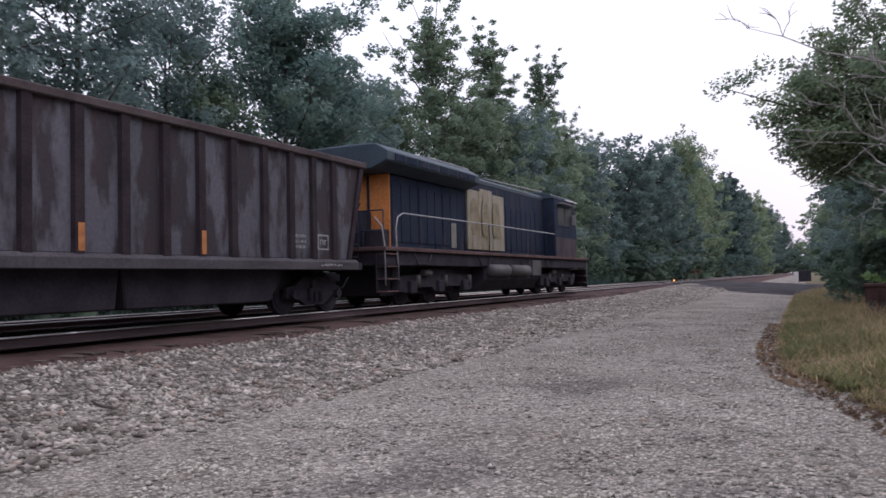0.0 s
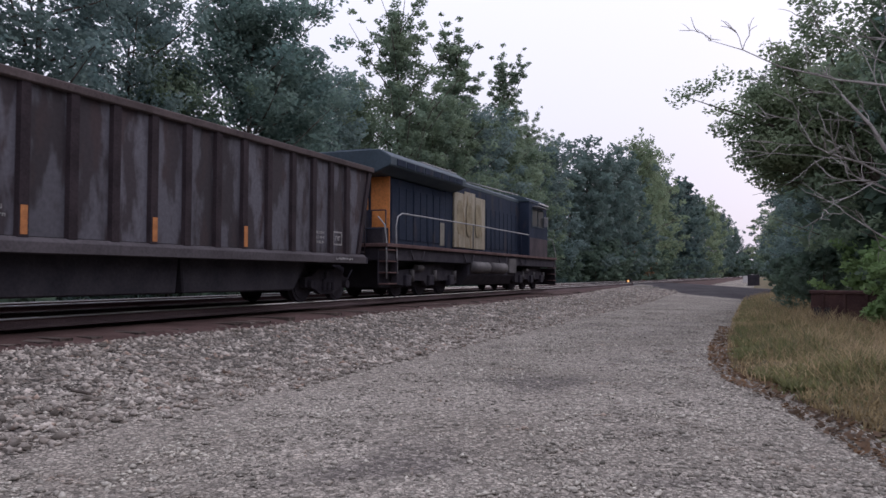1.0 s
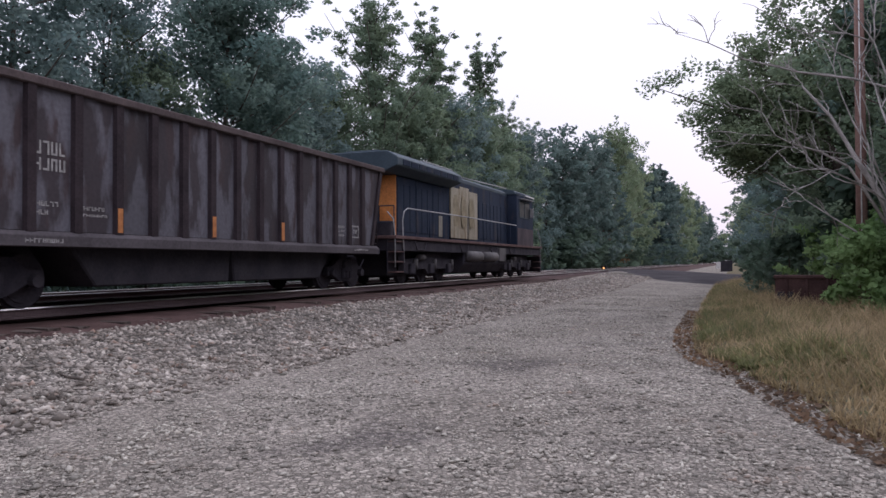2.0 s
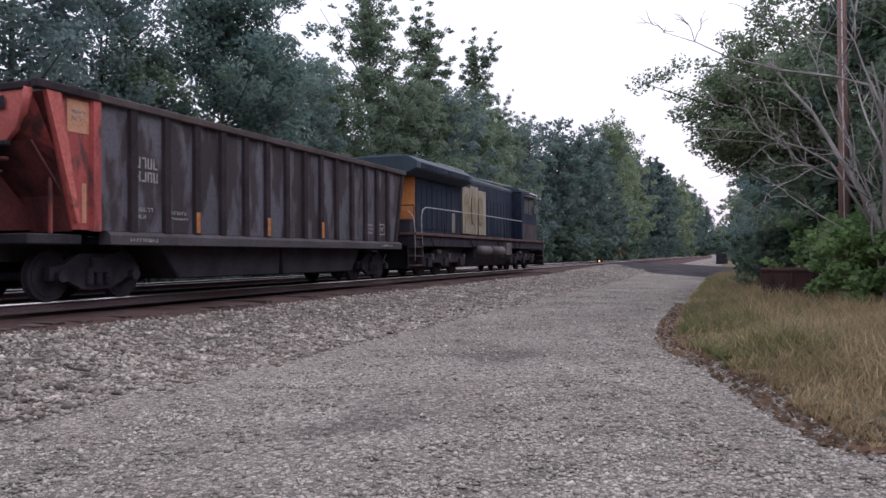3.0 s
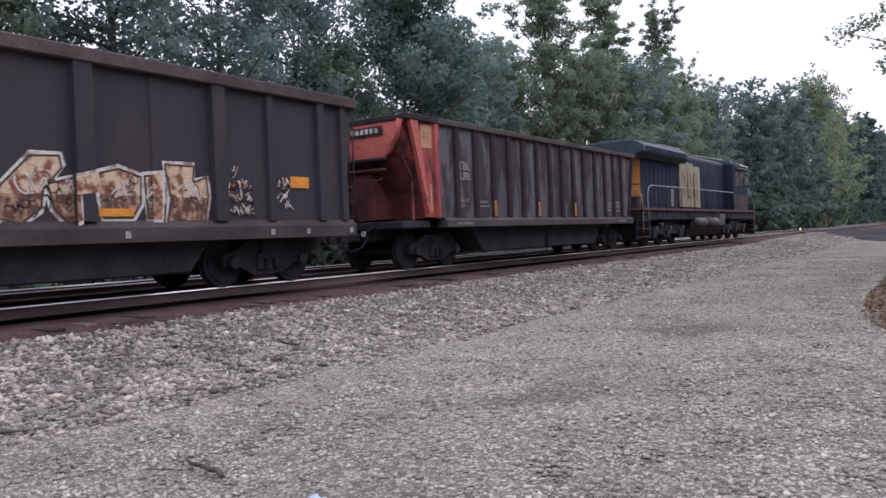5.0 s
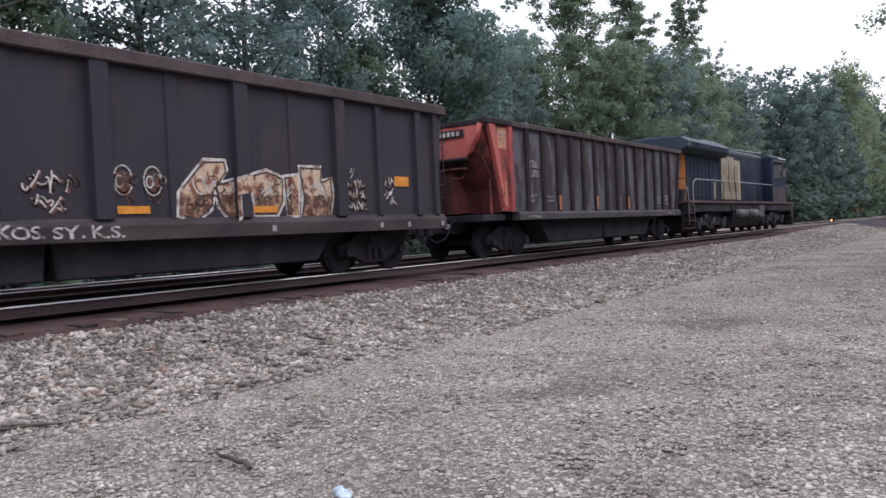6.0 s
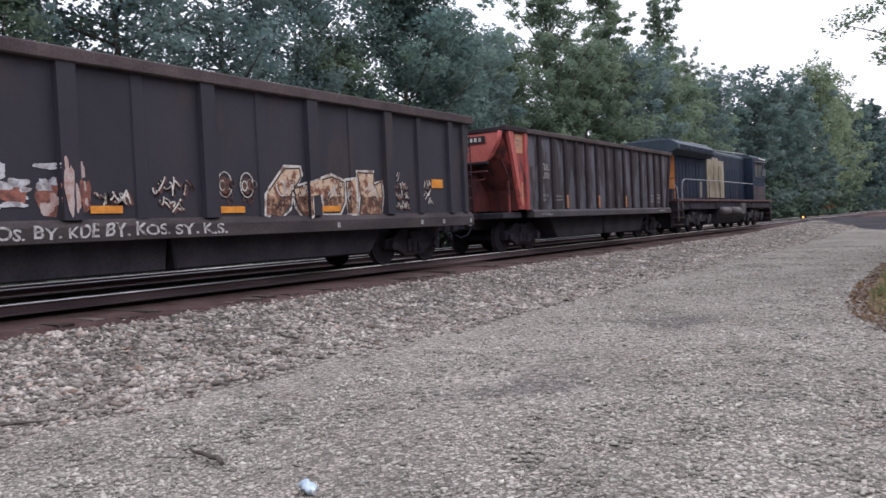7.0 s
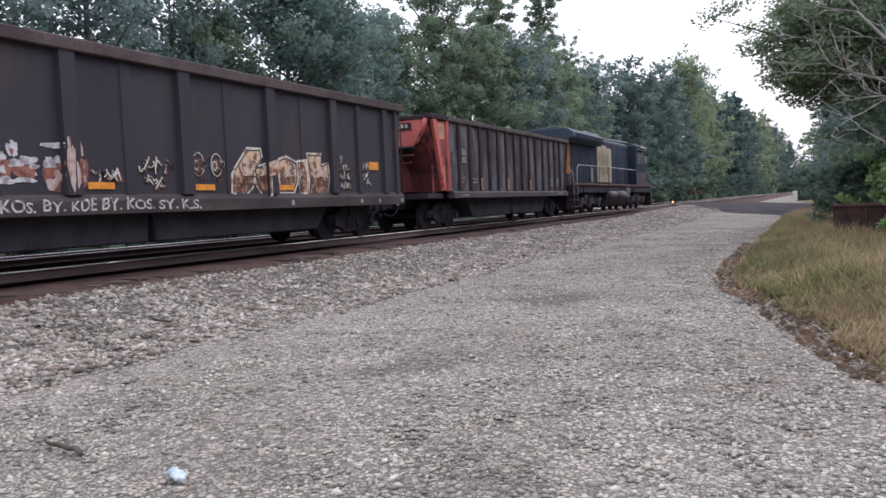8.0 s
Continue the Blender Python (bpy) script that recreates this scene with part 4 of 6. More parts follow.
def graffiti(car):
    """Sprayed lettering along the lower half of the side; the big shapes are outlined in white."""
    o = -18.55
    letters = [
        [(10.98, 1.27), (11.02, 1.66), (11.52, 2.18), (11.96, 2.20), (12.0, 2.02), (11.72, 1.70), (11.66, 1.40), (11.36, 1.18)],
        [(11.75, 1.78), (12.46, 1.96), (12.50, 1.66), (12.20, 1.62), (12.22, 1.24), (12.05, 1.16), (11.82, 1.42)],
        [(12.46, 1.95), (12.90, 2.06), (13.30, 1.94), (13.28, 1.50), (13.12, 1.26), (12.62, 1.26), (12.52, 1.52)],
        [(13.34, 1.96), (13.68, 2.00), (13.66, 1.62), (13.64, 1.24), (13.38, 1.26)],
        [(13.72, 2.17), (14.32, 2.17), (14.30, 1.90), (14.58, 1.98), (14.62, 1.66), (14.52, 1.20), (13.74, 1.20), (13.82, 1.62)],
    ]
    ribs = ((-4.95, 0.12, 1.5455), (-6.22, 0.18, 1.6155), (-7.6, 0.13, 1.5455), (-3.70, 0.17, 1.6155))
    for k, pts in enumerate(letters):
        pts = [(y + o, z) for y, z in pts]
        rim, low = grown(pts, 0.06), clipped(pts, 1, -9, 1.62)
        part("sprayed_outline", blob(rim, 1.521 + 0.001 * k), M_spray, car, "white sprayed outline")
        part("sprayed_letter", blob(pts, 1.526 + 0.001 * k), M_cream, car, "cream and rust sprayed letter")
        if len(low) > 2:
            part("sprayed_shading", blob(low, 1.5275 + 0.001 * k), M_lowfill, car, "rust-brown lower half of a sprayed letter")
        for yr, wr, xr in ribs:
            for shape, mat_r, dx in ((rim, M_spray, 0.0), (pts, M_cream, 0.002), (low, M_lowfill, 0.004)):
                cut = clipped(shape, 0, yr - wr, yr + wr)
                if len(cut) > 2:
                    part("sprayed_rib", blob(cut, xr + dx + 0.0005 * k, 0.0015), mat_r, car)
        bm = bmesh.new()
        inner = grown(pts, -0.02)
        line(bm, [(1.5335 + 0.001 * k, y, z) for y, z in inner + inner[:1]], 0.03)
        cy = sum(p[0] for p in pts) / len(pts)
        lo_y, hi_y = min(p[0] for p in inner) + 0.1, max(p[0] for p in inner) - 0.1
        dab = random.Random(500 + k)
        for q in range(7):
            yy, zz = dab.uniform(lo_y, hi_y), dab.uniform(1.3, 1.9)
            ring(bm, 1.5341 + 0.001 * k, yy, zz, dab.uniform(0.04, 0.1), dab.uniform(0.05, 0.13), 0.02, dab.random(), dab.uniform(1.2, 1.7), 8)
        tagged(part("sprayed_detail", bm, M_ink, car), kind="stuff")
        tagged(part("sprayed_highlight", scrawl(bmesh.new(), 1.5345 + 0.001 * k, cy - 0.2, 1.55, 0.36, 0.36, 60 + k, 2, 0.024), M_white, car), kind="stuff")
    # older piece further back: ragged blots of pale paint over rust red
    def blot(y, z, ry, rz, mat, seed, layer, peak=0.0, label="ragged pale sprayed blot"):
        wob = random.Random(seed)
        n, pts = 26, []
        for k in range(n):
            a = math.tau * k / n
            e = 1 + 0.16 * math.sin(3 * a + seed) + wob.uniform(-0.14, 0.14)
            c, q = math.cos(a), math.sin(a)
            pts.append((y + o + ry * math.copysign(abs(c) ** 0.7, c) * e, z + rz * math.copysign(abs(q) ** 0.7, q) * e + (peak if abs(a - math.pi / 2) < 0.3 else 0)))
        part("sprayed_blot", blob(pts, 1.5215 + 0.0012 * layer, 0.001), mat, car, label)
        for yr, wr, xr in ((-11.48, 0.18, 1.6155), (-12.8, 0.13, 1.5455)):
            cut = clipped(pts, 0, yr - wr, yr + wr)
            if len(cut) > 2:
                part("sprayed_rib", blob(cut, xr + 0.0012 * layer, 0.001), mat, car)

    for k, (y, z, ry, rz, mat, peak) in enumerate((
        (6.74, 1.58, 0.17, 0.27, M_rustp, 0.0), (7.30, 1.60, 0.12, 0.24, M_rustp, 0.0), (6.70, 1.40, 0.10, 0.09, M_pale, 0.0), (6.82, 1.52, 0.07, 0.10, M_pale, 0.0), (6.68, 1.74, 0.11, 0.09, M_splash, 0.0), (6.82, 1.80, 0.06, 0.06, M_splash, 0.0), (6.74, 2.03, 0.18, 0.045, M_splash, 0.0),
        (7.02, 1.70, 0.075, 0.36, M_pale, 0.0), (6.99, 2.04, 0.03, 0.13, M_pale, 0.03), (7.15, 1.55, 0.04, 0.20, M_pale, 0.0), (7.29, 1.98, 0.04, 0.12, M_pale, 0.02), (7.31, 1.74, 0.03, 0.07, M_pale, 0.0), (7.33, 1.50, 0.03, 0.06, M_pale, 0.0),
        (6.25, 1.60, 0.20, 0.14, M_rustp, 0.0), (6.32, 1.78, 0.15, 0.06, M_splash, 0.0), (6.40, 1.68, 0.09, 0.04, M_splash, 0.0), (6.10, 1.72, 0.12, 0.06, M_splash, 0.0), (6.22, 1.46, 0.20, 0.04, M_splash, 0.0), (6.34, 1.56, 0.12, 0.025, M_splash, 0.0), (6.05, 1.94, 0.10, 0.11, M_splash, 0.03), (6.04, 1.90, 0.03, 0.05, M_rustp, 0.0),
        (5.88, 1.62, 0.12, 0.20, M_rustp, 0.0), (5.84, 1.82, 0.09, 0.07, M_splash, 0.0), (5.90, 1.45, 0.13, 0.06, M_splash, 0.0), (5.86, 1.62, 0.06, 0.06, M_splash, 0.0), (5.55, 1.70, 0.16, 0.24, M_splash, 0.0), (5.52, 1.58, 0.08, 0.12, M_rustp, 0.0), (5.2, 1.62, 0.14, 0.22, M_pale, 0.0), (5.2, 1.86, 0.10, 0.08, M_splash, 0.0), (4.8, 1.66, 0.16, 0.26, M_splash, 0.0), (4.8, 1.55, 0.07, 0.10, M_rustp, 0.0),
    )):
        blot(y, z, ry, rz, mat, 200 + k, k % 9, peak)
    # two round heads drawn as plain rings with dots
    for cy, seed in ((10.02, 1), (10.54, 2)):
        part("sprayed_fill", blob([(cy + o + 0.13 * math.cos(a * 0.4) * (1 + 0.1 * math.sin(a * 3)), 1.78 + 0.19 * math.sin(a * 0.4)) for a in range(16)], 1.5265), M_brownp, car, "rust-brown sprayed round fill")
        bm = bmesh.new()
        ring(bm, 1.537, cy + o, 1.82, 0.16, 0.23, 0.026, 0.05, 0.93)
        ring(bm, 1.538, cy + o - 0.06, 1.80, 0.06, 0.09, 0.022)
        ring(bm, 1.539, cy + o + 0.07, 1.83, 0.07, 0.10, 0.022, 0.1, 0.85)
        ring(bm, 1.537, cy + o + 0.19, 1.84, 0.05, 0.06, 0.022)
        part("sprayed_ring", bm, M_spray, car)
        bm = bmesh.new()
        ring(bm, 1.5355, cy + o, 1.81, 0.14, 0.2, 0.06, 0.4, 1.05)
        scrawl(bm, 1.535, cy + o - 0.15, 1.45, 0.35, 0.25, seed, 3, 0.02)
        part("sprayed_shadow", bm, M_brownp, car)
    for y, z, w, h, s, st in ((7.46, 1.46, 0.62, 0.20, 3, 6), (8.50, 1.62, 0.72, 0.26, 4, 5), (8.56, 1.36, 0.5, 0.22, 5, 4), (15.1, 2.0, 0.10, 0.26, 6, 1), (15.06, 1.80, 0.46, 0.15, 7, 5), (15.06, 1.58, 0.52, 0.17, 8, 5), (15.08, 1.34, 0.48, 0.19, 9, 5), (16.2, 1.86, 0.34, 0.2, 10, 3), (16.2, 1.6, 0.3, 0.2, 11, 3), (16.42, 1.36, 0.16, 0.26, 12, 2)):
        if w > 0.3:
            tagged(part("sprayed_shadow", scrawl(bmesh.new(), 1.5355, y + o + 0.03, z - 0.02, w, h, s, st, 0.05), M_brownp, car), kind="stuff")
        tagged(part("sprayed_tag", scrawl(bmesh.new(), 1.5375, y + o, z, w, h, s, st, 0.027), M_spray, car, "thin white sprayed tag"), kind="stuff")
    # words sprayed by hand along the sill, each a little out of line
    rnd = random.Random(3)
    y = 5.70 + o
    for word, wide in (("KOS.", 0.62), ("BY.", 0.44), ("KDE", 0.50), ("BY.", 0.44), ("KOS.", 0.66), ("SY.", 0.46), ("K.S.", 0.56)):
        curve = bpy.data.curves.new("sill_word", "FONT")
        curve.body, curve.size, curve.extrude, curve.offset = word, 0.29, 0.002, 0.005
        tmp = bpy.data.objects.new("sill_word", curve)
        me = bpy.data.meshes.new_from_object(tmp)
        bpy.data.objects.remove(tmp)
        me.materials.clear()
        me.materials.append(M_wornword)
        full = max(v.co.x for v in me.vertices)
        for v in me.vertices:
            u, w = v.co.x, v.co.y
            v.co.x = u * wide / full + 0.03 * noise.noise((u * 5 + y * 3, w * 6, 1.0)) + 0.08 * (w - 0.1) * math.sin(u * 4 + y)
            v.co.y = w * (0.92 + 0.25 * noise.noise((u * 2.5 + y, 0, 5.0))) + 0.025 * noise.noise((u * 6, y * 2, 2.0))
        ob = new("sill_word", me)
        ob.parent = car
        ob.matrix_basis = pose(1.625, y, 0.955 + rnd.uniform(-0.012, 0.012), 90, 0, 90)
        tagged(ob, "hand-sprayed white word on the sill")
        y += wide + 0.096


def locomotive():
    """y = 0 lies at the rear end of the frame; the engine faces away, towards +y."""
    eng = tagged(empty("diesel_locomotive"), "dark blue and yellow diesel freight locomotive with dusty frame", "locomotive")
    L = 20.9
    part("frame", crate(-1.45, 1.45, 0.15, L - 0.1, 1.15, 1.55, 0.02), M_under, eng, "grimy underframe")
    part("walkway", crate(-1.55, 1.55, 0.05, L - 0.05, 1.55, 1.66, 0.012), M_dust, eng, "walkway with dusty brown edge stripe")
    # long hood in bays with doors
    for y0, y1 in ((1.4, 3.1), (3.1, 4.8), (4.8, 6.0), (10.6, 12.4), (12.4, 14.2), (14.2, 15.5)):
        part("hood_bay", crate(-0.98, 0.98, y0, y1, 1.66, 4.2 if y0 > 6 else 3.8, 0.02), M_blue, eng)
        n = max(2, round((y1 - y0) / 0.6))
        for k in range(n):
            a = y0 + 0.05 + k * (y1 - y0 - 0.05) / n
            part("hood_door", crate(0.98, 1.0, a, a + (y1 - y0) / n - 0.07, 1.85, 3.55, 0.006), M_blue, eng)
    part("lower_hood", crate(-0.98, 0.98, 6.0, 10.6, 1.66, 4.2, 0.02), M_blue, eng)
    for k in range(3):
        a = 6.75 + 1.22 * k
        part("yellow_panel", crate(0.98, 1.02 + 0.03 * (k == 0), a, a + 1.19, 1.78, 4.02 - 0.12 * (k != 1), 0.008), M_lyel, eng, "faded yellow hood panel with worn emblem")
    part("yellow_panel", crate(0.98, 1.01, 5.45, 5.85, 1.78, 2.62, 0.008), M_ypale, eng, "narrow faded yellow panel")
    # worn emblem: three rounded strokes and a fan of bars, as plain shapes
    for k in range(3):
        cy = 7.35 + 1.05 * k
        part("emblem_shape", blob([(cy - 0.34, 2.5), (cy - 0.2, 2.28), (cy + 0.24, 2.28), (cy + 0.36, 2.55), (cy + 0.30, 3.3), (cy + 0.16, 3.6), (cy - 0.2, 3.6), (cy - 0.36, 3.3)], 1.055), M_lyelD, eng)
    # radiator section with overhanging wings
    prof = [(-0.98, 3.84), (0.98, 3.84), (1.48, 4.04), (1.48, 4.32), (1.10, 4.55), (-1.10, 4.55), (-1.48, 4.32), (-1.48, 4.04)]
    part("radiator_housing", bevel(prism(bmesh.new(), prof, "y", 0.35, 6.9), 0.03), M_blueroof, eng, "wide radiator housing with chamfered sides")
    part("radiator_peak", bevel(prism(bmesh.new(), [(-0.9, 4.53), (0.9, 4.53), (0.6, 4.64), (-0.6, 4.64)], "y", 0.7, 6.2), 0.02), M_blueroof, eng)
    for k in range(8):
        part("radiator_slat", crate(1.481, 1.50, 0.8 + 0.72 * k, 1.42 + 0.72 * k, 4.08, 4.28, 0.004), M_blue, eng)
    # Pale strip that paints the highlight along the radiator roof edge.
    part("roof_highlight", crate(0.98, 1.10, 3.6, 6.85, 4.552, 4.60, 0.008), M_rail, eng, "pale strip painted as a highlight on the radiator roof edge")
    part("roof_rail", tube(bmesh.new(), [(0.75, 9.0, 4.52), (0.85, 12.5, 4.56), (0.95, 15.4, 4.6)], 0.03, 6), M_rail, eng)
    # roof over the engine, exhaust and air box
    part("engine_roof", bevel(prism(bmesh.new(), [(-0.98, 4.2), (0.98, 4.2), (0.98, 4.36), (0.7, 4.50), (-0.7, 4.50), (-0.98, 4.36)], "y", 6.9, 15.5), 0.02), M_blueroof, eng)
    part("exhaust_stack", crate(-0.35, 0.35, 9.2, 10.4, 4.5, 4.66, 0.03), M_black, eng)
    # orange rear face and its lattice of rails
    part("rear_face", crate(-0.96, 0.96, 1.36, 1.40, 1.70, 3.83, 0.01), M_lor, eng, "orange-yellow rear hood face")
    for a, b in ((-0.5, -0.38), (0.22, 0.30)):
        part("rear_door_post", crate(a, b, 1.325, 1.36, 1.70, 3.8, 0.006), M_blue, eng)
    part("rear_cabinet", crate(-0.45, 0.35, 0.75, 1.36, 1.66, 2.75, 0.03), M_blue, eng)
    part("rear_locker", crate(0.36, 0.94, 0.95, 1.36, 1.66, 2.2, 0.03), M_under, eng)
    bm = bmesh.new()
    for x in (-1.45, -0.75, 0.0, 0.75, 1.45):
        tube(bm, [(x, 0.12, 1.6), (x, 0.12, 2.65)], 0.02, 6)
    for z in (2.1, 2.65):
        tube(bm, [(-1.45, 0.12, z), (1.45, 0.12, z)], 0.02, 6)
    part("end_handrail", bm, M_blue, eng)
    # cab and nose
    part("cab", bevel(prism(bmesh.new(), [(15.5, 1.66), (19.0, 1.66), (19.0, 3.0), (18.75, 4.1), (18.5, 4.4), (15.5, 4.4)], "x", -1.5, 1.5), 0.03), M_blue, eng, "dark blue driver's cab")
    part("cab_roof", bevel(prism(bmesh.new(), [(-1.54, 4.28), (1.54, 4.28), (1.30, 4.50), (0.6, 4.62), (-0.6, 4.62), (-1.30, 4.50)], "y", 15.45, 19.0), 0.02), M_blueroof, eng, "dusty blue cab roof")
    # White strip that paints the highlight on the cab roof edge.
    part("cab_roof_highlight", crate(1.46, 1.56, 17.2, 19.05, 4.29, 4.36, 0.01), M_white, eng, "white strip painted as a highlight on the cab roof edge")
    part("cab_window", crate(1.49, 1.515, 16.0, 16.95, 3.15, 3.95, 0.02), M_glass, eng)
    part("cab_window", crate(1.49, 1.515, 17.1, 18.1, 3.15, 3.95, 0.02), M_glass, eng)
    bm = bmesh.new()
    for a, b in ((15.95, 18.15),):
        for z in (3.1, 3.98):
            box(bm, 1.50, 1.525, a, b, z, z + 0.05)
        for y in (15.95, 17.0, 18.12):
            box(bm, 1.50, 1.525, y, y + 0.05, 3.1, 4.02)
    part("window_frame", bm, M_blueroof, eng)
    part("sunshade", crate(1.52, 1.78, 16.0, 18.1, 4.08, 4.11, 0.004), M_rail, eng)
    part("mirror", crate(1.52, 1.72, 18.2, 18.24, 3.2, 3.7, 0.01), M_rail, eng)
    part("cab_lower_panel", crate(1.49, 1.52, 15.6, 18.9, 1.66, 2.55, 0.008), M_cabdust, eng, "mauve-brown dust on the lower cab side")
    part("nose", bevel(prism(bmesh.new(), [(19.0, 1.66), (20.5, 1.66), (20.4, 2.9), (19.0, 3.2)], "x", -1.0, 1.0), 0.05), M_blue, eng)
    # side handrails on stanchions
    for sx in (1, -1):
        bm = tube(bmesh.new(), [(sx * 1.5, 0.85, 0.75), (sx * 1.5, 0.75, 1.7), (sx * 1.5, 0.72, 2.2), (sx * 1.5, 0.85, 2.5), (sx * 1.5, 1.15, 2.62), (sx * 1.5, 7.5, 2.66), (sx * 1.5, 15.4, 2.66)], 0.024, 6)
        part("handrail", bm, M_rail, eng, "pale grey walkway handrail")
        for y in (3.2, 5.4, 7.6, 9.8, 12.0, 14.2):
            part("stanchion", tube(bmesh.new(), [(sx * 1.5, y, 1.6), (sx * 1.5, y, 2.65)], 0.018, 6), M_blue, eng)
        part("handrail", tube(bmesh.new(), [(sx * 1.5, 0.1, 0.6), (sx * 1.5, 0.08, 1.7), (sx * 1.5, -0.05, 2.2), (sx * 1.3, -0.1, 2.45)], 0.022, 6), M_rail, eng)
        for k in range(4):
            part("step", crate(sx * 1.35 - 0.18, sx * 1.35 + 0.18, 0.14, 0.75, 0.42 + 0.34 * k, 0.46 + 0.34 * k, 0.006), M_dust, eng)
        part("step_side", crate(sx * 1.2 - 0.02, sx * 1.2 + 0.02, 0.1, 0.8, 0.4, 1.55), M_under, eng)
        part("step_side", crate(sx * 1.4 - 0.12, sx * 1.4 + 0.12, 0.78, 0.82, 0.4, 1.55), M_under, eng)
        for k in range(3):
            part("step", crate(sx * 1.35 - 0.18, sx * 1.35 + 0.18, L - 0.75, L - 0.14, 0.42 + 0.34 * k, 0.46 + 0.34 * k, 0.006), M_dust, eng)
        part("front_rail", tube(bmesh.new(), [(sx * 1.5, L - 0.2, 0.6), (sx * 1.5, L - 0.15, 1.9), (sx * 1.5, L - 0.8, 2.6), (sx * 1.5, 19.1, 2.66)], 0.02, 6), M_rail, eng)
    # Black filler box, added so no light shows through between the wheels.
    part("underbody_filler", crate(-0.85, 0.85, 0.9, 20.0, 0.30, 1.16, 0.02), M_black, eng)
    # fuel tank, air tanks, equipment under the walkway
    part("fuel_tank", bevel(prism(bmesh.new(), [(-1.4, 1.15), (1.4, 1.15), (1.4, 0.7), (1.1, 0.32), (-1.1, 0.32), (-1.4, 0.7)], "y", 7.3, 13.4), 0.03), M_under, eng, "grimy fuel tank")
    for k in range(2):
        bm = tube(bmesh.new(), [(1.38, 7.5 + 2.3 * k, 1.02), (1.38, 7.6 + 2.3 * k, 1.02), (1.38, 9.5 + 2.3 * k, 1.02), (1.38, 9.6 + 2.3 * k, 1.02)], [0.1, 0.24, 0.24, 0.1], 14)
        part("air_tank", bm, M_tank, eng, "dusty pale cylinder air tank")
    part("equipment_box", crate(1.2, 1.5, 12.3, 13.4, 0.8, 1.45, 0.03), M_tank, eng)
    for y in (1.8, 6.6, 10.8, 14.0):
        part("cable_conduit", tube(bmesh.new(), [(1.5, y, 1.5), (1.5, y + 0.2, 1.2), (1.5, y + 0.9, 1.2), (1.5, y + 1.1, 1.5)], 0.025, 6), M_under, eng)
    for yc in (4.1, 16.9):
        truck = empty("truck")
        truck.parent = eng
        for k in (-1.9, 0.0, 1.9):
            wheelset(eng, yc + k, 0.52, ROLLING)
            part("traction_motor", crate(-0.62, 0.62, yc + k - 0.55, yc + k + 0.75, 0.22, 0.78, 0.05), M_black, truck)
        for sx in (-1, 1):
            prof = [(-2.6, 0.42), (-2.6, 0.85), (-1.2, 0.92), (-0.9, 1.08), (0.9, 1.08), (1.2, 0.92), (2.6, 0.85), (2.6, 0.42), (2.1, 0.36), (1.6, 0.52), (0.5, 0.52), (0.25, 0.34), (-0.25, 0.34), (-0.5, 0.52), (-1.6, 0.52), (-2.1, 0.36)]
            part("side_frame", prism(bmesh.new(), [(yc + a, b) for a, b in prof], "x", sx * 1.08 - 0.08, sx * 1.08 + 0.08), M_under, truck)
            for k in (-1.9, 0.0, 1.9):
                part("axle_box", crate(sx * 1.17 - 0.1, sx * 1.17 + 0.1, yc + k - 0.2, yc + k + 0.2, 0.34, 0.72, 0.03), M_under, truck)
                part("coil_spring", tube(bmesh.new(), [(sx * 1.2, yc + k + 0.34, 0.5), (sx * 1.2, yc + k + 0.34, 0.88)], 0.09, 10), M_tank, truck)
            part("brake_cylinder", tube(bmesh.new(), [(sx * 1.2, yc - 1.25, 0.95), (sx * 1.2, yc - 0.75, 0.95)], 0.11, 10), M_tank, truck)
    coupler(eng, 0.05, -1)
    part("plow", bevel(prism(bmesh.new(), [(L, 1.1), (L + 0.15, 1.1), (L + 0.35, 0.2), (L + 0.2, 0.2)], "x", -1.4, 1.4), 0.02), M_black, eng)
    return eng


grey_car = grey_coal_car()
black_car = black_coal_car()
engine = locomotive()


# ---- woods ----
def leaf_cloud(rng, centres, radii, per, size):
    """Rhombic leaves scattered round clump centres, as an array of four-cornered faces."""
    share = radii ** 2 / np.mean(radii ** 2)
    counts = np.maximum(6, (per * share).astype(int))
    cs = np.repeat(centres, counts, 0)
    rs = np.repeat(radii, counts)[:, None]
    n = len(cs)
    d = rng.normal(0, 1, (n, 3))
    d /= np.linalg.norm(d, axis=1, keepdims=True)
    p = cs + d * rs * rng.random((n, 1)) ** 0.45 * np.array([1, 1, 0.72])
    a = rng.normal(0, 1, (n, 3))
    a[:, 2] *= 0.6
    a /= np.linalg.norm(a, axis=1, keepdims=True)
    b = np.cross(a, d + rng.normal(0, 0.5, (n, 3)))
    b /= np.linalg.norm(b, axis=1, keepdims=True) + 1e-9
    s = (size * (0.6 + 0.8 * rng.random((n, 1))))
    face = np.cross(a, b)
    soft = d * 0.65 + np.array([0, 0, 0.6])
    flip = np.sign(np.sum(face * soft, 1, keepdims=True)) + 1e-9
    face, b = face * flip, b * flip
    soft += 0.45 * face
    soft /= np.linalg.norm(soft, axis=1, keepdims=True)
    a, b = a * s, b * s * 0.55
    return np.stack([p - a, p - 0.1 * a - b, p + a, p - 0.1 * a + b], 1), soft


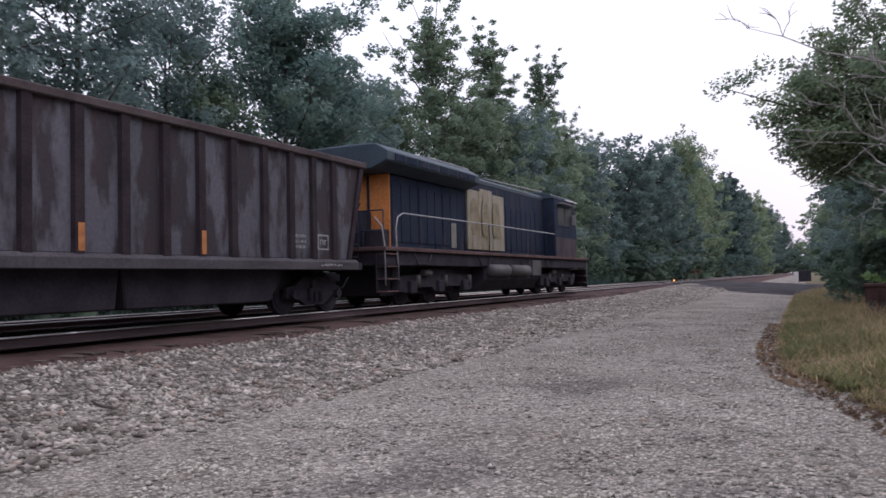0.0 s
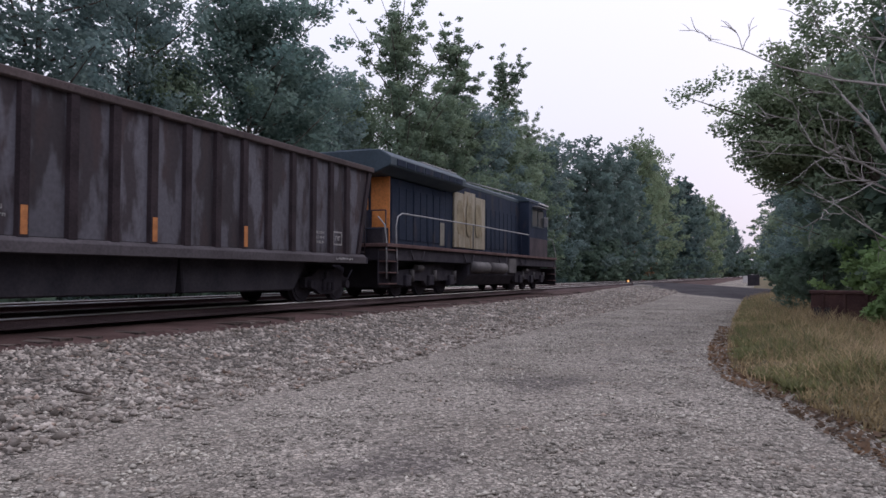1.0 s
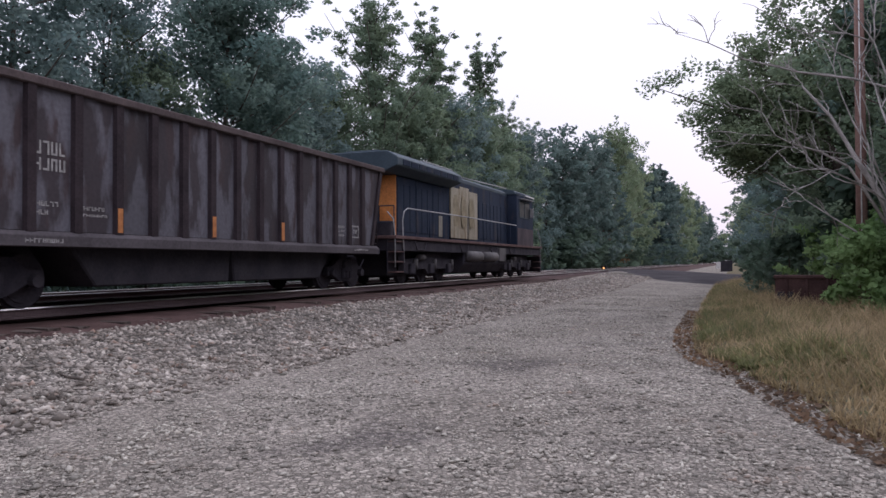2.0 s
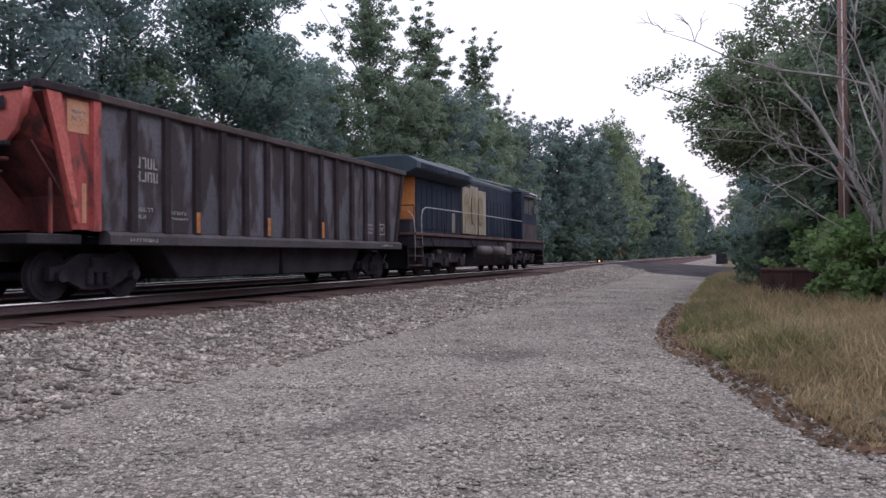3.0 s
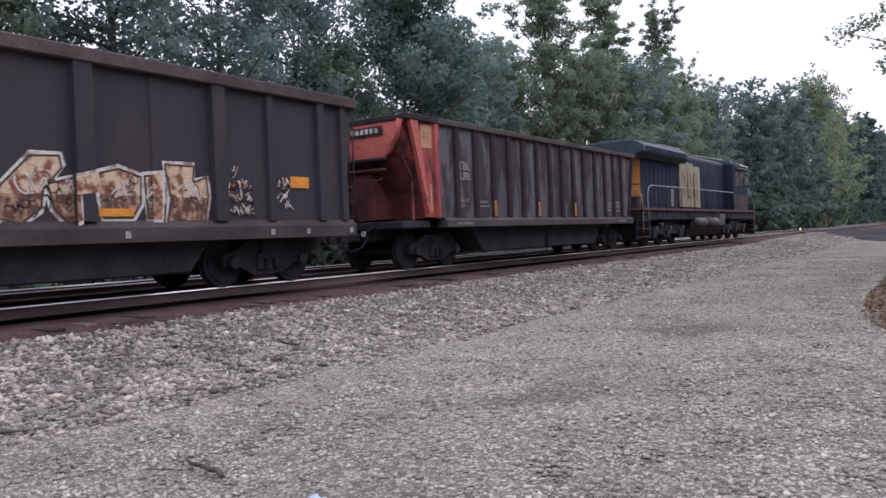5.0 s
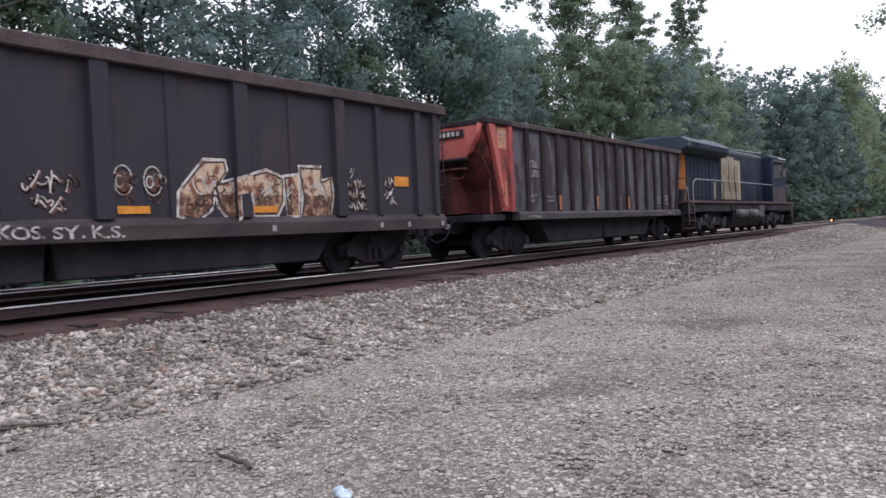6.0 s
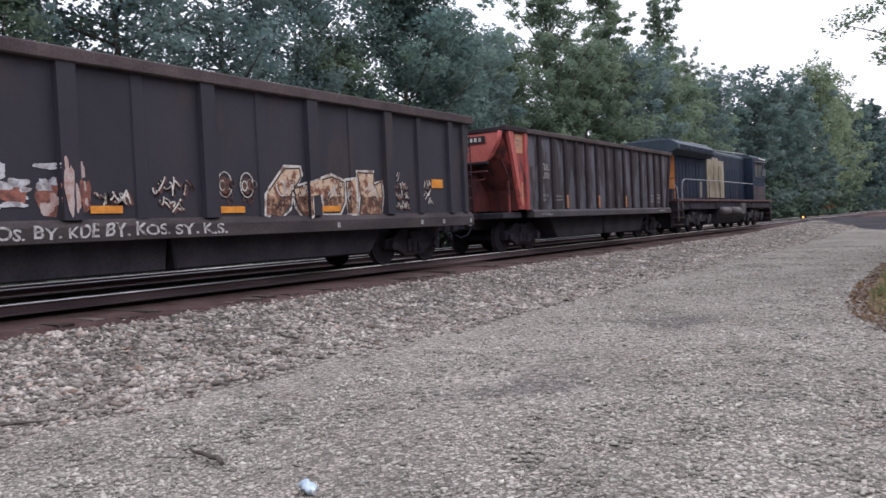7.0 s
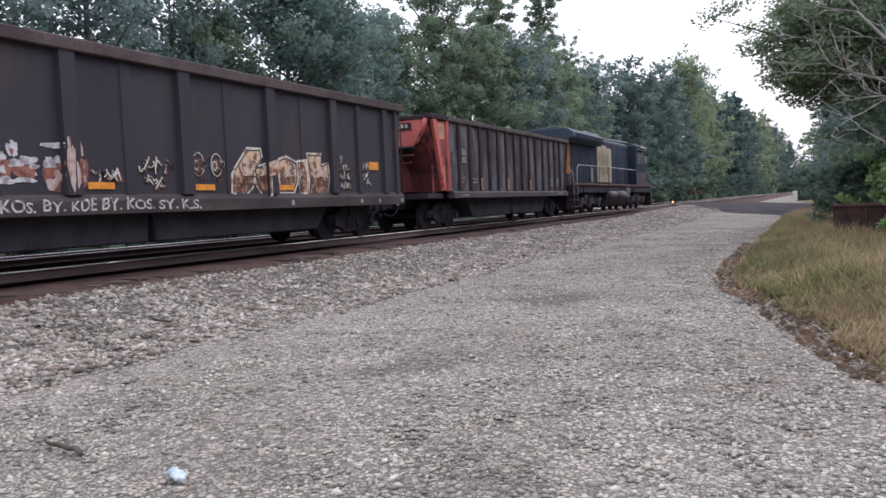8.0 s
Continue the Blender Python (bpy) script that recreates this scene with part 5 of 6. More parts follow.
def tree(name, label, h, r, seed, leaf, clumps=80, per=110, size=0.17, low=0.25, shape="round", trunk_r=None, category="tree"):
    """A tapered trunk with limbs that reach into clumps of leaves; gaps are left between the clumps."""
    rng, rnd = np.random.default_rng(seed), random.Random(seed)
    root = tagged(empty(name), label, category)
    tr = trunk_r or h * 0.012
    bm = bmesh.new()
    bend = [rnd.uniform(-0.03, 0.03) * h for _ in range(2)]
    spine = [(bend[0] * t * t, bend[1] * t * t, h * 0.92 * t) for t in (0, 0.03, 0.2, 0.4, 0.6, 0.8, 1.0)]
    tube(bm, spine, [tr * 1.5, tr * 1.15, tr, tr * 0.8, tr * 0.55, tr * 0.3, tr * 0.08], 8)
    cen, rad = [], []
    branches = max(8, clumps // 6)
    for i in range(branches):
        u = (i + rnd.random()) / branches
        t0 = low + (0.86 - low) * u
        az = i * 2.4 + rnd.uniform(-0.5, 0.5)
        if shape == "round":
            reach, rise = r * (0.62 + 0.38 * math.sin(math.pi * min(1.0, 0.2 + 0.8 * u))) * (1 - 0.36 * u ** 4), rnd.uniform(0.1, 0.45) + 0.6 * u
        elif shape == "feather":
            reach, rise = r * (1.0 - 0.5 * max(0.0, u - 0.35) / 0.65), rnd.uniform(0.4, 1.2) + 0.8 * u
        else:
            reach, rise = r * (1.0 - 0.75 * u) * min(1.0, 0.45 + 2.5 * u), rnd.uniform(0.7, 1.6)
        reach *= rnd.choice((0.65, 0.85, 1.0, 1.12)) * rnd.uniform(0.9, 1.1)
        s0 = Vector((bend[0] * t0 * t0, bend[1] * t0 * t0, h * t0))
        tip = s0 + Vector((reach * math.cos(az), reach * math.sin(az), min(reach * rise, h * 1.02 - s0.z)))
        mid = s0.lerp(tip, 0.5) + Vector((0, 0, -0.06 * reach))
        tube(bm, [s0, mid, tip], [tr * 0.42 * (1 - 0.6 * u), tr * 0.24 * (1 - 0.6 * u), tr * 0.05], 5)
        for k in range(6):
            f = 0.28 + 0.74 * k / 5
            c = s0.lerp(tip, f)
            j = r * 0.09
            cen.append((c.x + rnd.gauss(0, j), c.y + rnd.gauss(0, j), c.z + rnd.gauss(0, j) - 0.05 * reach * math.sin(math.pi * f)))
            rad.append((r * (0.25 - 0.15 * f) + 0.12) * rnd.uniform(0.65, 1.25) * (0.95 - 0.3 * u if shape == "feather" else 1))
    for k in range(6):
        f = k / 5
        cen.append((bend[0] * (0.8 + 0.2 * f), bend[1] * (0.8 + 0.2 * f), h * (0.80 + 0.2 * f)))
        rad.append((r * (0.22 - 0.14 * f) + 0.1) * (0.8 if shape == "feather" else 1.0))
    part("trunk", bm, M_bark, root)
    leaves, soft = leaf_cloud(rng, np.array(cen), np.array(rad), per, size)
    quads("crown", leaves, leaf, root, "", soft)
    return root


def put(kind, x, y, turn, k, z=None, kz=None, lean=0):
    s = kind.scale
    m = pose(x, y, (ground_z(x, y) - 0.1) if z is None else z, 0, lean, turn) @ Matrix.Diagonal((k / s.x, k / s.y, (kz or k) / s.z, 1))
    return copy_thing(kind, m)


def retire(kind, x, y, turn, k, kz=None):
    """The first of a kind takes a place of its own too."""
    kind.matrix_basis = pose(x, y, ground_z(x, y) - 0.1, 0, 0, turn) @ Matrix.Diagonal((k, k, kz or k, 1))


def woods():
    rnd = random.Random(77)
    oak = tree("broadleaf_tree", "dense dark green broadleaf tree at the wood's edge", 14, 4.8, 1, M_leafA, 228, 150, 0.11, 0.10)
    maple = tree("broadleaf_tree", "full mid-green broadleaf tree behind the tracks", 14, 4.6, 2, M_leafB, 210, 115, 0.115, 0.08)
    elm = tree("broadleaf_tree", "blue-green shaded broadleaf tree in the wood", 14, 4.4, 3, M_leafC, 210, 105, 0.115, 0.08)
    poplar = tree("poplar_tree", "tall open-crowned tree with feathery upright limbs", 21, 4.0, 4, M_leafB, 276, 108, 0.118, 0.14, "feather")
    poplar2 = tree("poplar_tree", "tall narrow tree with gaps in its crown", 22, 3.0, 5, M_leafB, 252, 96, 0.118, 0.14, "feather")
    cedar = tree("cedar_tree", "dark narrow evergreen tree", 12, 2.6, 6, M_leafG, 120, 36, 0.22, 0.05, "spire")
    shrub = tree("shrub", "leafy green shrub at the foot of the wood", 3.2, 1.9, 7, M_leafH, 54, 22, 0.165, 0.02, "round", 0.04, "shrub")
    bright = tree("shrub", "bright light green shrub beside the gravel road", 2.6, 1.7, 8, M_leafD, 72, 62, 0.09, 0.02, "round", 0.03, "shrub")
    brown = tree("shrub", "small yellow-brown withered shrub by the tracks", 3.4, 0.9, 9, M_leafE, 30, 60, 0.09, 0.02, "round", 0.03, "shrub")
    back = tree("woodland_tree", "shaded broadleaf tree deeper in the wood", 14, 4.8, 10, M_leafC, 96, 21, 0.40, 0.06)
    distant = tree("distant_tree", "green broadleaf tree farther down the line", 14, 4.6, 12, M_leafF, 132, 30, 0.27, 0.06)
    distant2 = tree("distant_tree", "broadleaf tree farther down the line with shade in its leaf colour", 14, 4.6, 13, M_leafI, 144, 36, 0.25, 0.06)
    tall = tree("tall_tree", "tall light green tree with a rounded open crown", 20, 5.0, 14, M_leafF, 240, 40, 0.19, 0.12)
    ash = tree("broadleaf_tree", "high-crowned blue-green tree with sky showing through", 14, 4.2, 15, M_leafC, 138, 84, 0.105, 0.40)
    used = set()

    def plant(kind, x, y, hgt, wide=1.0, group="wood behind the tracks"):
        k = hgt / {"oak": 14, "maple": 14, "elm": 14, "poplar": 21, "poplar2": 22, "cedar": 12, "shrub": 3.2, "bright": 2.6, "brown": 3.4, "back": 14, "distant": 14, "distant2": 14, "tall": 20, "ash": 14}[kind]
        ob = {"oak": oak, "maple": maple, "elm": elm, "poplar": poplar, "poplar2": poplar2, "cedar": cedar, "shrub": shrub, "bright": bright, "brown": brown, "back": back, "distant": distant, "distant2": distant2, "tall": tall, "ash": ash}[kind]
        turn = rnd.uniform(0, 360)
        if kind not in used:
            used.add(kind)
            retire(ob, x, y, turn, k * wide, k)
            tagged(ob, group=group)
        else:
            put(ob, x, y, turn, k * wide, None, k)

    # front row behind the tracks, from behind the camera's left to the crossing
    for kind, x, y, h, w in (
        ("back", -26, 2, 15.0, 1.1), ("ash", -25, 8, 17.5, 1.0), ("maple", -26, 13, 15.0, 0.9), ("ash", -24.5, 17, 17.0, 0.95), ("ash", -25.5, 22, 16.6, 0.95), ("ash", -26, 27, 15.8, 0.9), ("maple", -26, 29.5, 12.5, 0.9),
        ("oak", -25, 34, 16.8, 1.0), ("oak", -25.5, 38.5, 14.2, 0.9), ("elm", -26, 42.5, 14.4, 1.05), ("maple", -26, 47.5, 15.0, 0.9), ("poplar", -24.5, 51.5, 22.0, 1.0), ("maple", -24.5, 56.5, 16.0, 1.0), ("poplar2", -24.5, 61.5, 23.0, 1.15), ("elm", -24, 65.5, 16.5, 1.0),
        ("tall", -21.6, 46.5, 8.0, 0.9), ("tall", -21.6, 58, 9.0, 0.9), ("tall", -21.4, 71, 9.0, 0.9), ("maple", -23.5, 70, 16.5, 1.0), ("poplar2", -24, 74.5, 24.2, 0.95), ("maple", -23.5, 77, 15.0, 1.0), ("poplar", -23.5, 81, 18.6, 0.75), ("elm", -23, 86, 16.5, 0.9),
        ("poplar", -23.5, 90, 18.2, 0.8), ("distant2", -22.5, 96, 15.0, 1.0), ("distant2", -21.5, 102, 18.6, 0.95), ("distant2", -21, 110, 19.0, 0.9), ("distant2", -20.5, 119, 19.4, 0.9), ("distant2", -20.5, 128, 19.8, 0.9), ("tall", -20.5, 141, 27.6, 0.85), ("tall", -19.8, 151, 27.0, 0.8), ("distant", -19.5, 162, 22.0, 0.8),
        ("distant2", -19.5, 178, 23.0, 0.8), ("cedar", -19.5, 196, 25.0, 1.1), ("cedar", -19.5, 214, 27.0, 1.1), ("distant2", -19.5, 235, 26.0, 0.8), ("distant2", -20, 262, 26.0, 0.8), ("distant", -19, 295, 29.0, 0.7), ("distant", -18.5, 330, 31.0, 0.7), ("distant2", -19, 375, 31.0, 0.8), ("distant2", -18, 430, 32.0, 0.8), ("distant2", -17, 500, 33.0, 0.8), ("distant2", -16, 580, 33.0, 0.8), ("distant2", -10, 680, 26.0, 1.4), ("distant2", 2, 690, 26.0, 1.4), ("distant2", -22, 690, 28.0, 1.4),
    ):
        plant(kind, x, y, h, w)
    # second and third rows fill the gaps
    for k in range(26):
        plant("back", -31 + rnd.uniform(-1.5, 1.5), -2 + 5.2 * k, rnd.uniform(8.6, 10.4) + (1.5 if 48 < 5.2 * k < 75 else 0), 1.25)
    for k in range(16):
        plant("back", -38 + rnd.uniform(-2, 2), -4 + 8 * k, rnd.uniform(9, 10.5), 1.4)
    for k in range(44):
        plant("shrub", -21.8 + rnd.uniform(-0.8, 0.6), 3 + 2.7 * k, rnd.uniform(2.6, 4.8), 1.1)
    for k in range(16):
        plant("back", -29 + rnd.uniform(-1.5, 1.5), 128 + 13 * k, rnd.uniform(14, 17), 1.2)
    for k in range(20):
        plant("shrub", -20.5 + rnd.uniform(-0.5, 0.5), 128 + 11 * k, rnd.uniform(5, 7.5), 1.3)
    for x, y, h in ((-20.2, 69, 3.4), (-18.9, 124, 5.0), (-18.6, 132, 6.0), (-18.8, 139, 5.2), (-19.2, 146, 4.2)):
        plant("brown", x, y, h)
    for k in range(14):
        plant("shrub", -19.5 + rnd.uniform(-0.5, 0.5), 95 + 6 * k, rnd.uniform(3.5, 6), 1.2)
    # along the road on the other side
    for kind, x, y, h, w in (
        ("maple", 4.4, 33, 13.5, 1.0), ("maple", 5.0, 26.5, 12.5, 1.0), ("elm", 8.5, 24, 13, 1.1), ("oak", 8.0, 31, 14, 1.1), ("maple", 3.6, 42, 12, 0.95), ("elm", 3.2, 52, 12.5, 0.9), ("oak", 3.4, 63, 13, 0.9), ("elm", 3.0, 76, 13, 0.9), ("oak", 6.5, 48, 14, 1.1),
        ("distant2", 3.4, 100, 14, 0.9), ("distant", 3.2, 115, 14, 0.9), ("distant2", 3.2, 135, 15, 0.9), ("distant", 3.2, 160, 16, 1.0), ("distant2", 4, 190, 18, 1.0), ("distant", 5, 230, 20, 1.2), ("distant2", 7, 290, 22, 1.3), ("distant2", 9, 370, 26, 1.4), ("back", 13, 20, 13, 1.2), ("back", 12, 14, 13, 1.1), ("back", 15, 8, 12, 1.1), ("back", 16, 0, 13, 1.1), ("back", 14, -8, 13, 1.1),
    ):
        plant(kind, x, y, h, w, "trees beside the gravel road")
    # behind the camera
    for k in range(9):
        plant("back", -28 + 7 * k, -26 + rnd.uniform(-3, 3), rnd.uniform(11, 14), 1.3)
    for x, y, h in ((2.45, 23.4, 2.3), (3.5, 23.0, 2.2), (3.0, 25.6, 2.6), (2.5, 29.4, 2.6), (3.6, 27.6, 2.9), (4.6, 26.0, 2.6), (3.3, 25.0, 1.5), (5.6, 23.5, 2.4), (7.2, 22, 2.8)):
        plant("bright", x, y, h, 1.0, "shrubs beside the gravel road")
    for x, y, h in ((1.2, 33, 2.6), (1.0, 38, 2.4), (0.8, 44, 2.6), (0.9, 51, 2.8), (0.9, 59, 3.0), (1.0, 68, 3.0), (6.2, 27, 4), (3.2, 30, 4.5), (8.5, 19, 3), (10, 16, 3)):
        plant("shrub", x, y, h, 1.0)
    for k in range(12):
        plant("shrub", -34 + 5.5 * k, 500 + rnd.uniform(-30, 30), rnd.uniform(9, 13), 1.4)
    overhang()


def overhang():
    """Boughs that reach out over the road from the tree beside it."""
    rng = np.random.default_rng(21)
    root = tagged(empty("leaning_tree", pose(3.55, 31.5, -0.8)), "leaning tree whose leafy boughs reach over the road", "tree")
    bm = bmesh.new()
    tube(bm, [(0, 0, 0), (-0.3, 0, 2.5), (-0.9, -0.2, 5), (-1.8, -0.4, 7.2)], [0.24, 0.2, 0.15, 0.08], 8)
    cen, rad = [], []
    for tip, dense in (((-6.9, -0.6, 8.0), 8), ((-5.7, 0.6, 7.2), 14), ((-5.3, 0.0, 6.3), 26), ((-4.7, -0.6, 5.8), 24), ((-4.7, 0.4, 8.6), 16), ((-3.9, -0.5, 9.3), 20), ((-4.3, 0.8, 5.5), 20), ((-2.8, 0.2, 11.0), 24), ((-5.0, 0.1, 8.0), 24), ((-3.6, 0.4, 7.4), 24)):
        s = Vector((-0.9, -0.2, 4.5))
        t = Vector(tip)
        mid = (s + t) / 2 + Vector((0, 0, 0.5))
        tube(bm, [s, mid, t], [0.09, 0.05, 0.012], 5)
        for k in range(dense):
            f = 0.3 + 0.7 * rng.random() ** 0.8
            p = s.lerp(t, f) + Vector((0, 0, 0.5 * math.sin(f * math.pi)))
            cen.append((p.x + rng.normal(0, 0.35), p.y + rng.normal(0, 0.6), p.z + rng.normal(0, 0.35)))
            rad.append(0.98 - 0.5 * f + 0.15 * rng.random())
    part("trunk", bm, M_bark, root)
    bm = bmesh.new()
    for k in range(16):
        p = Vector((-2.2 - 1.2 * rng.random(), rng.normal(0, 0.5), 4.6 + 1.6 * rng.random()))
        pts = [p]
        for j in range(4):
            p = p + Vector((-0.28 - 0.1 * rng.random(), rng.normal(0, 0.12), rng.normal(-0.06, 0.14)))
            pts.append(p)
        tube(bm, pts, [0.022, 0.016, 0.012, 0.009, 0.005], 4)
    tagged(part("bare_twigs", bm, M_bark, root, "leafless brown twigs"), kind="stuff")
    leaves, soft = leaf_cloud(rng, np.array(cen), np.array(rad), 155, 0.08)
    quads("crown", leaves, M_leafF, root, "", soft)


woods()


def bare_tree():
    """A dead tree: bleached limbs that fork and fork again, without leaves."""
    rnd = random.Random(5)
    root = tagged(empty("dead_tree", pose(3.15, 23.0, -0.7)), "bare dead tree with bleached forking limbs", "tree")

    def grow(bm, p, d, length, r, depth):
        pts, radii = [p.copy()], [r]
        n = 5
        for k in range(n):
            d = (d + Vector((rnd.gauss(0, 0.2), rnd.gauss(0, 0.2), rnd.gauss(0.0, 0.14)))).normalized()
            p = p + d * length / n
            pts.append(p.copy())
            radii.append(r * (1 - 0.8 * (k + 1) / n) + 0.004)
        tube(bm, pts, radii, 5)
        if depth:
            for k in range(rnd.choice((2, 3, 3))):
                i = rnd.randrange(2, n + 1)
                side = Vector((rnd.gauss(0.04, 0.5), rnd.gauss(0, 0.5), rnd.gauss(0.3, 0.35)))
                grow(bm, pts[i], (d + side).normalized(), length * rnd.uniform(0.45, 0.7), radii[i] * 0.75 + 0.003, depth - 1)

    for d, length, r in (((0.05, 0, 1), 6.4, 0.085), ((-0.2, -0.1, 1), 4.2, 0.035), ((0.14, 0.2, 1), 5.6, 0.05), ((-0.05, -0.2, 1), 6.0, 0.042), ((0.02, 0.0, 1.2), 4.6, 0.035)):
        bm = bmesh.new()
        grow(bm, Vector((rnd.uniform(-0.15, 0.15), rnd.uniform(-0.15, 0.15), 0.3 if length < 4.5 else 0)), Vector(d).normalized(), length, r, 3)
        part("limb", bm, M_dead, root)
    # long limbs that reach over the verge, with twigs along them
    for pts, r0, r1 in (
        ([(0.3, 3.4), (-0.28, 5.74), (-1.05, 5.98), (-2.31, 6.28), (-3.62, 6.78), (-4.49, 7.25), (-5.25, 7.57)], 0.042, 0.006),
        ([(-0.3, 2.2), (-0.82, 3.18), (-1.2, 3.78), (-1.86, 4.22), (-2.46, 4.46), (-2.87, 4.68), (-3.19, 5.31)], 0.045, 0.008),
        ([(0.35, 0.2), (0.03, 1.87), (-0.44, 2.88), (-1.07, 4.06), (-1.58, 5.12), (-2.24, 5.9)], 0.11, 0.025),
        ([(-0.2, 1.3), (-0.83, 2.03), (-1.61, 2.55), (-2.21, 3.01)], 0.035, 0.01),
    ):
        bm = bmesh.new()
        n = len(pts)
        limb = [Vector((a, 0.12 * math.sin(2.0 * i), b)) for i, (a, b) in enumerate(pts)]
        tube(bm, limb, [r0 + (r1 - r0) * i / (n - 1) for i in range(n)], 6)
        for i in range(2, n):
            for _ in range(2):
                grow(bm, limb[i], Vector((rnd.uniform(-0.8, 0.1), rnd.gauss(0, 0.5), rnd.uniform(-0.2, 0.9))).normalized(), rnd.uniform(0.6, 1.3), 0.009, 1)
        part("limb", bm, M_dead, root)


bare_tree()


def utility_pole():
    root = tagged(empty("utility_pole", pose(2.45, 24.6, -0.8)), "reddish timber utility pole with a pale ground wire", "utility pole")
    part("pole", tube(bmesh.new(), [(0, 0, 0), (0, 0, 5), (0, 0, 11.5)], [0.15, 0.135, 0.11], 12), M_pole, root)
    part("ground_wire", tube(bmesh.new(), [(-0.02, -0.16, 0.2), (-0.02, -0.145, 5), (-0.02, -0.12, 11)], 0.018, 6), M_white, root)
    part("crossarm", crate(-1.2, 1.2, -0.2, -0.1, 10.7, 10.82, 0.01), M_pole, root)


utility_pole()


def blades(name, count, area, height, material, label, seed, width=0.008):
    """Grass: each blade two bent pieces that taper."""
    rng = np.random.default_rng(seed)
    p = area(rng, count)
    n = len(p)
    gz = np.array([ground_z(x, y) for x, y in p])
    a = rng.random(n) * math.tau
    h = height[0] + (height[1] - height[0]) * rng.random(n)
    h *= 0.4 + 1.15 * np.array([0.5 + 0.5 * noise.noise((x * 0.7, y * 0.7, 8)) for x, y in p])
    h *= 0.35 + 0.65 * np.clip(np.array([(x - verge_edge(y)) / 1.6 if x > -10 else 1.0 for x, y in p]), 0, 1)
    lean = 0.3 + 0.9 * rng.random(n)
    side = np.stack([-np.sin(a), np.cos(a), 0 * a], -1) * (width * (0.6 + rng.random(n)))[:, None]
    out = np.stack([np.cos(a), np.sin(a), 0 * a], -1)
    b = np.stack([p[:, 0], p[:, 1], gz], -1)
    m = b + out * (h * lean * 0.3)[:, None] + np.array([0, 0, 1.0]) * (h * 0.6)[:, None]
    t = b + out * (h * lean)[:, None] + np.array([0, 0, 1.0]) * h[:, None]
    q = np.concatenate([np.stack([b - side, b + side, m + side * 0.8, m - side * 0.8], 1), np.stack([m - side * 0.8, m + side * 0.8, t + side * 0.15, t - side * 0.15], 1)], 0)
    ob = quads(name, q, material)
    return tagged(ob, label, "grass", kind="stuff")


def verge_area(rng, count, ofs=0.0, thin=-0.4):
    y = 7.5 + 50 * rng.random(count) ** 1.8
    e = np.array([verge_edge(v) for v in y])
    x = e - 0.1 + 9 * rng.random(count) ** 1.7
    patch = np.array([noise.noise((a * 0.55 + ofs, b * 0.45, 2.0)) + 0.5 * noise.noise((a * 2.1, b * 2.1, ofs)) for a, b in zip(x, y)])
    near = np.clip((x - e) / 0.8, 0, 1)
    keep = (patch > thin + 0.25 * (1 - near)) & (rng.random(count) < 0.25 + 0.75 * near)
    return np.stack([x, y], -1)[keep]


def green_area(rng, count):
    return verge_area(rng, count, 40.0, -0.05)


def near_verge_area(rng, count):
    y = -12 + 20 * rng.random(count)
    e = np.array([verge_edge(v) for v in y])
    return np.stack([e + 0.1 + 7 * rng.random(count) ** 1.5, y], -1)


def edge_area(rng, count):
    y = 12.5 + 36 * rng.random(count) ** 1.6
    e = np.array([verge_edge(v) + 0.25 * noise.noise((v * 1.1, 3, 1)) for v in y])
    x = e + 0.05 + 1.5 * rng.random(count) ** 1.5
    keep = np.array([noise.noise((v * 0.5, 9, 3)) for v in y]) > -0.15
    return np.stack([x, y], -1)[keep]


def wood_edge_area(rng, count):
    return np.stack([-21.4 + 1.6 * rng.random(count), 2 + 130 * rng.random(count)], -1)


blades("dry_grass", 88000, verge_area, (0.14, 0.55), M_grass, "tall dry yellowing grass on the verge", 31)
blades("green_grass", 60000, green_area, (0.12, 0.40), M_grassg, "green grass among the dry stems", 32)
blades("verge_weeds", 13000, edge_area, (0.2, 0.5), M_grassg, "low green weeds along the edge of the gravel", 34, 0.011)
blades("short_grass", 14000, near_verge_area, (0.15, 0.45), M_grass, "dry grass beside the gravel where the verge widens", 35)
# Dark needle green stands in for shade on the weeds at the wood's edge.
blades("weeds", 9000, wood_edge_area, (0.3, 0.8), M_leafG, "weeds along the far side of the tracks with shade in their colour", 33, 0.03)


def litter_area(rng, count):
    y = 7.5 + 18 * rng.random(count) ** 1.3
    e = np.array([verge_edge(v) for v in y])
    return np.stack([e - 0.45 + 0.8 * rng.random(count), y], -1)


def fallen_leaves():
    rng = np.random.default_rng(41)
    p = litter_area(rng, 2600)
    a, s = rng.random(len(p)) * math.tau, 0.025 + 0.03 * rng.random(len(p))
    z = np.array([ground_z(x, y) for x, y in p]) + 0.03
    u = np.stack([np.cos(a), np.sin(a), rng.normal(0, 0.4, len(p))], -1) * s[:, None]
    v = np.stack([-np.sin(a), np.cos(a), rng.normal(0, 0.4, len(p))], -1) * (s * 0.6)[:, None]
    c = np.stack([p[:, 0], p[:, 1], z], -1)
    tagged(quads("fallen_leaves", np.stack([c - u, c - v, c + u, c + v], 1), M_litter), "brown fallen leaves along the edge of the gravel", "leaves", kind="stuff")


fallen_leaves()


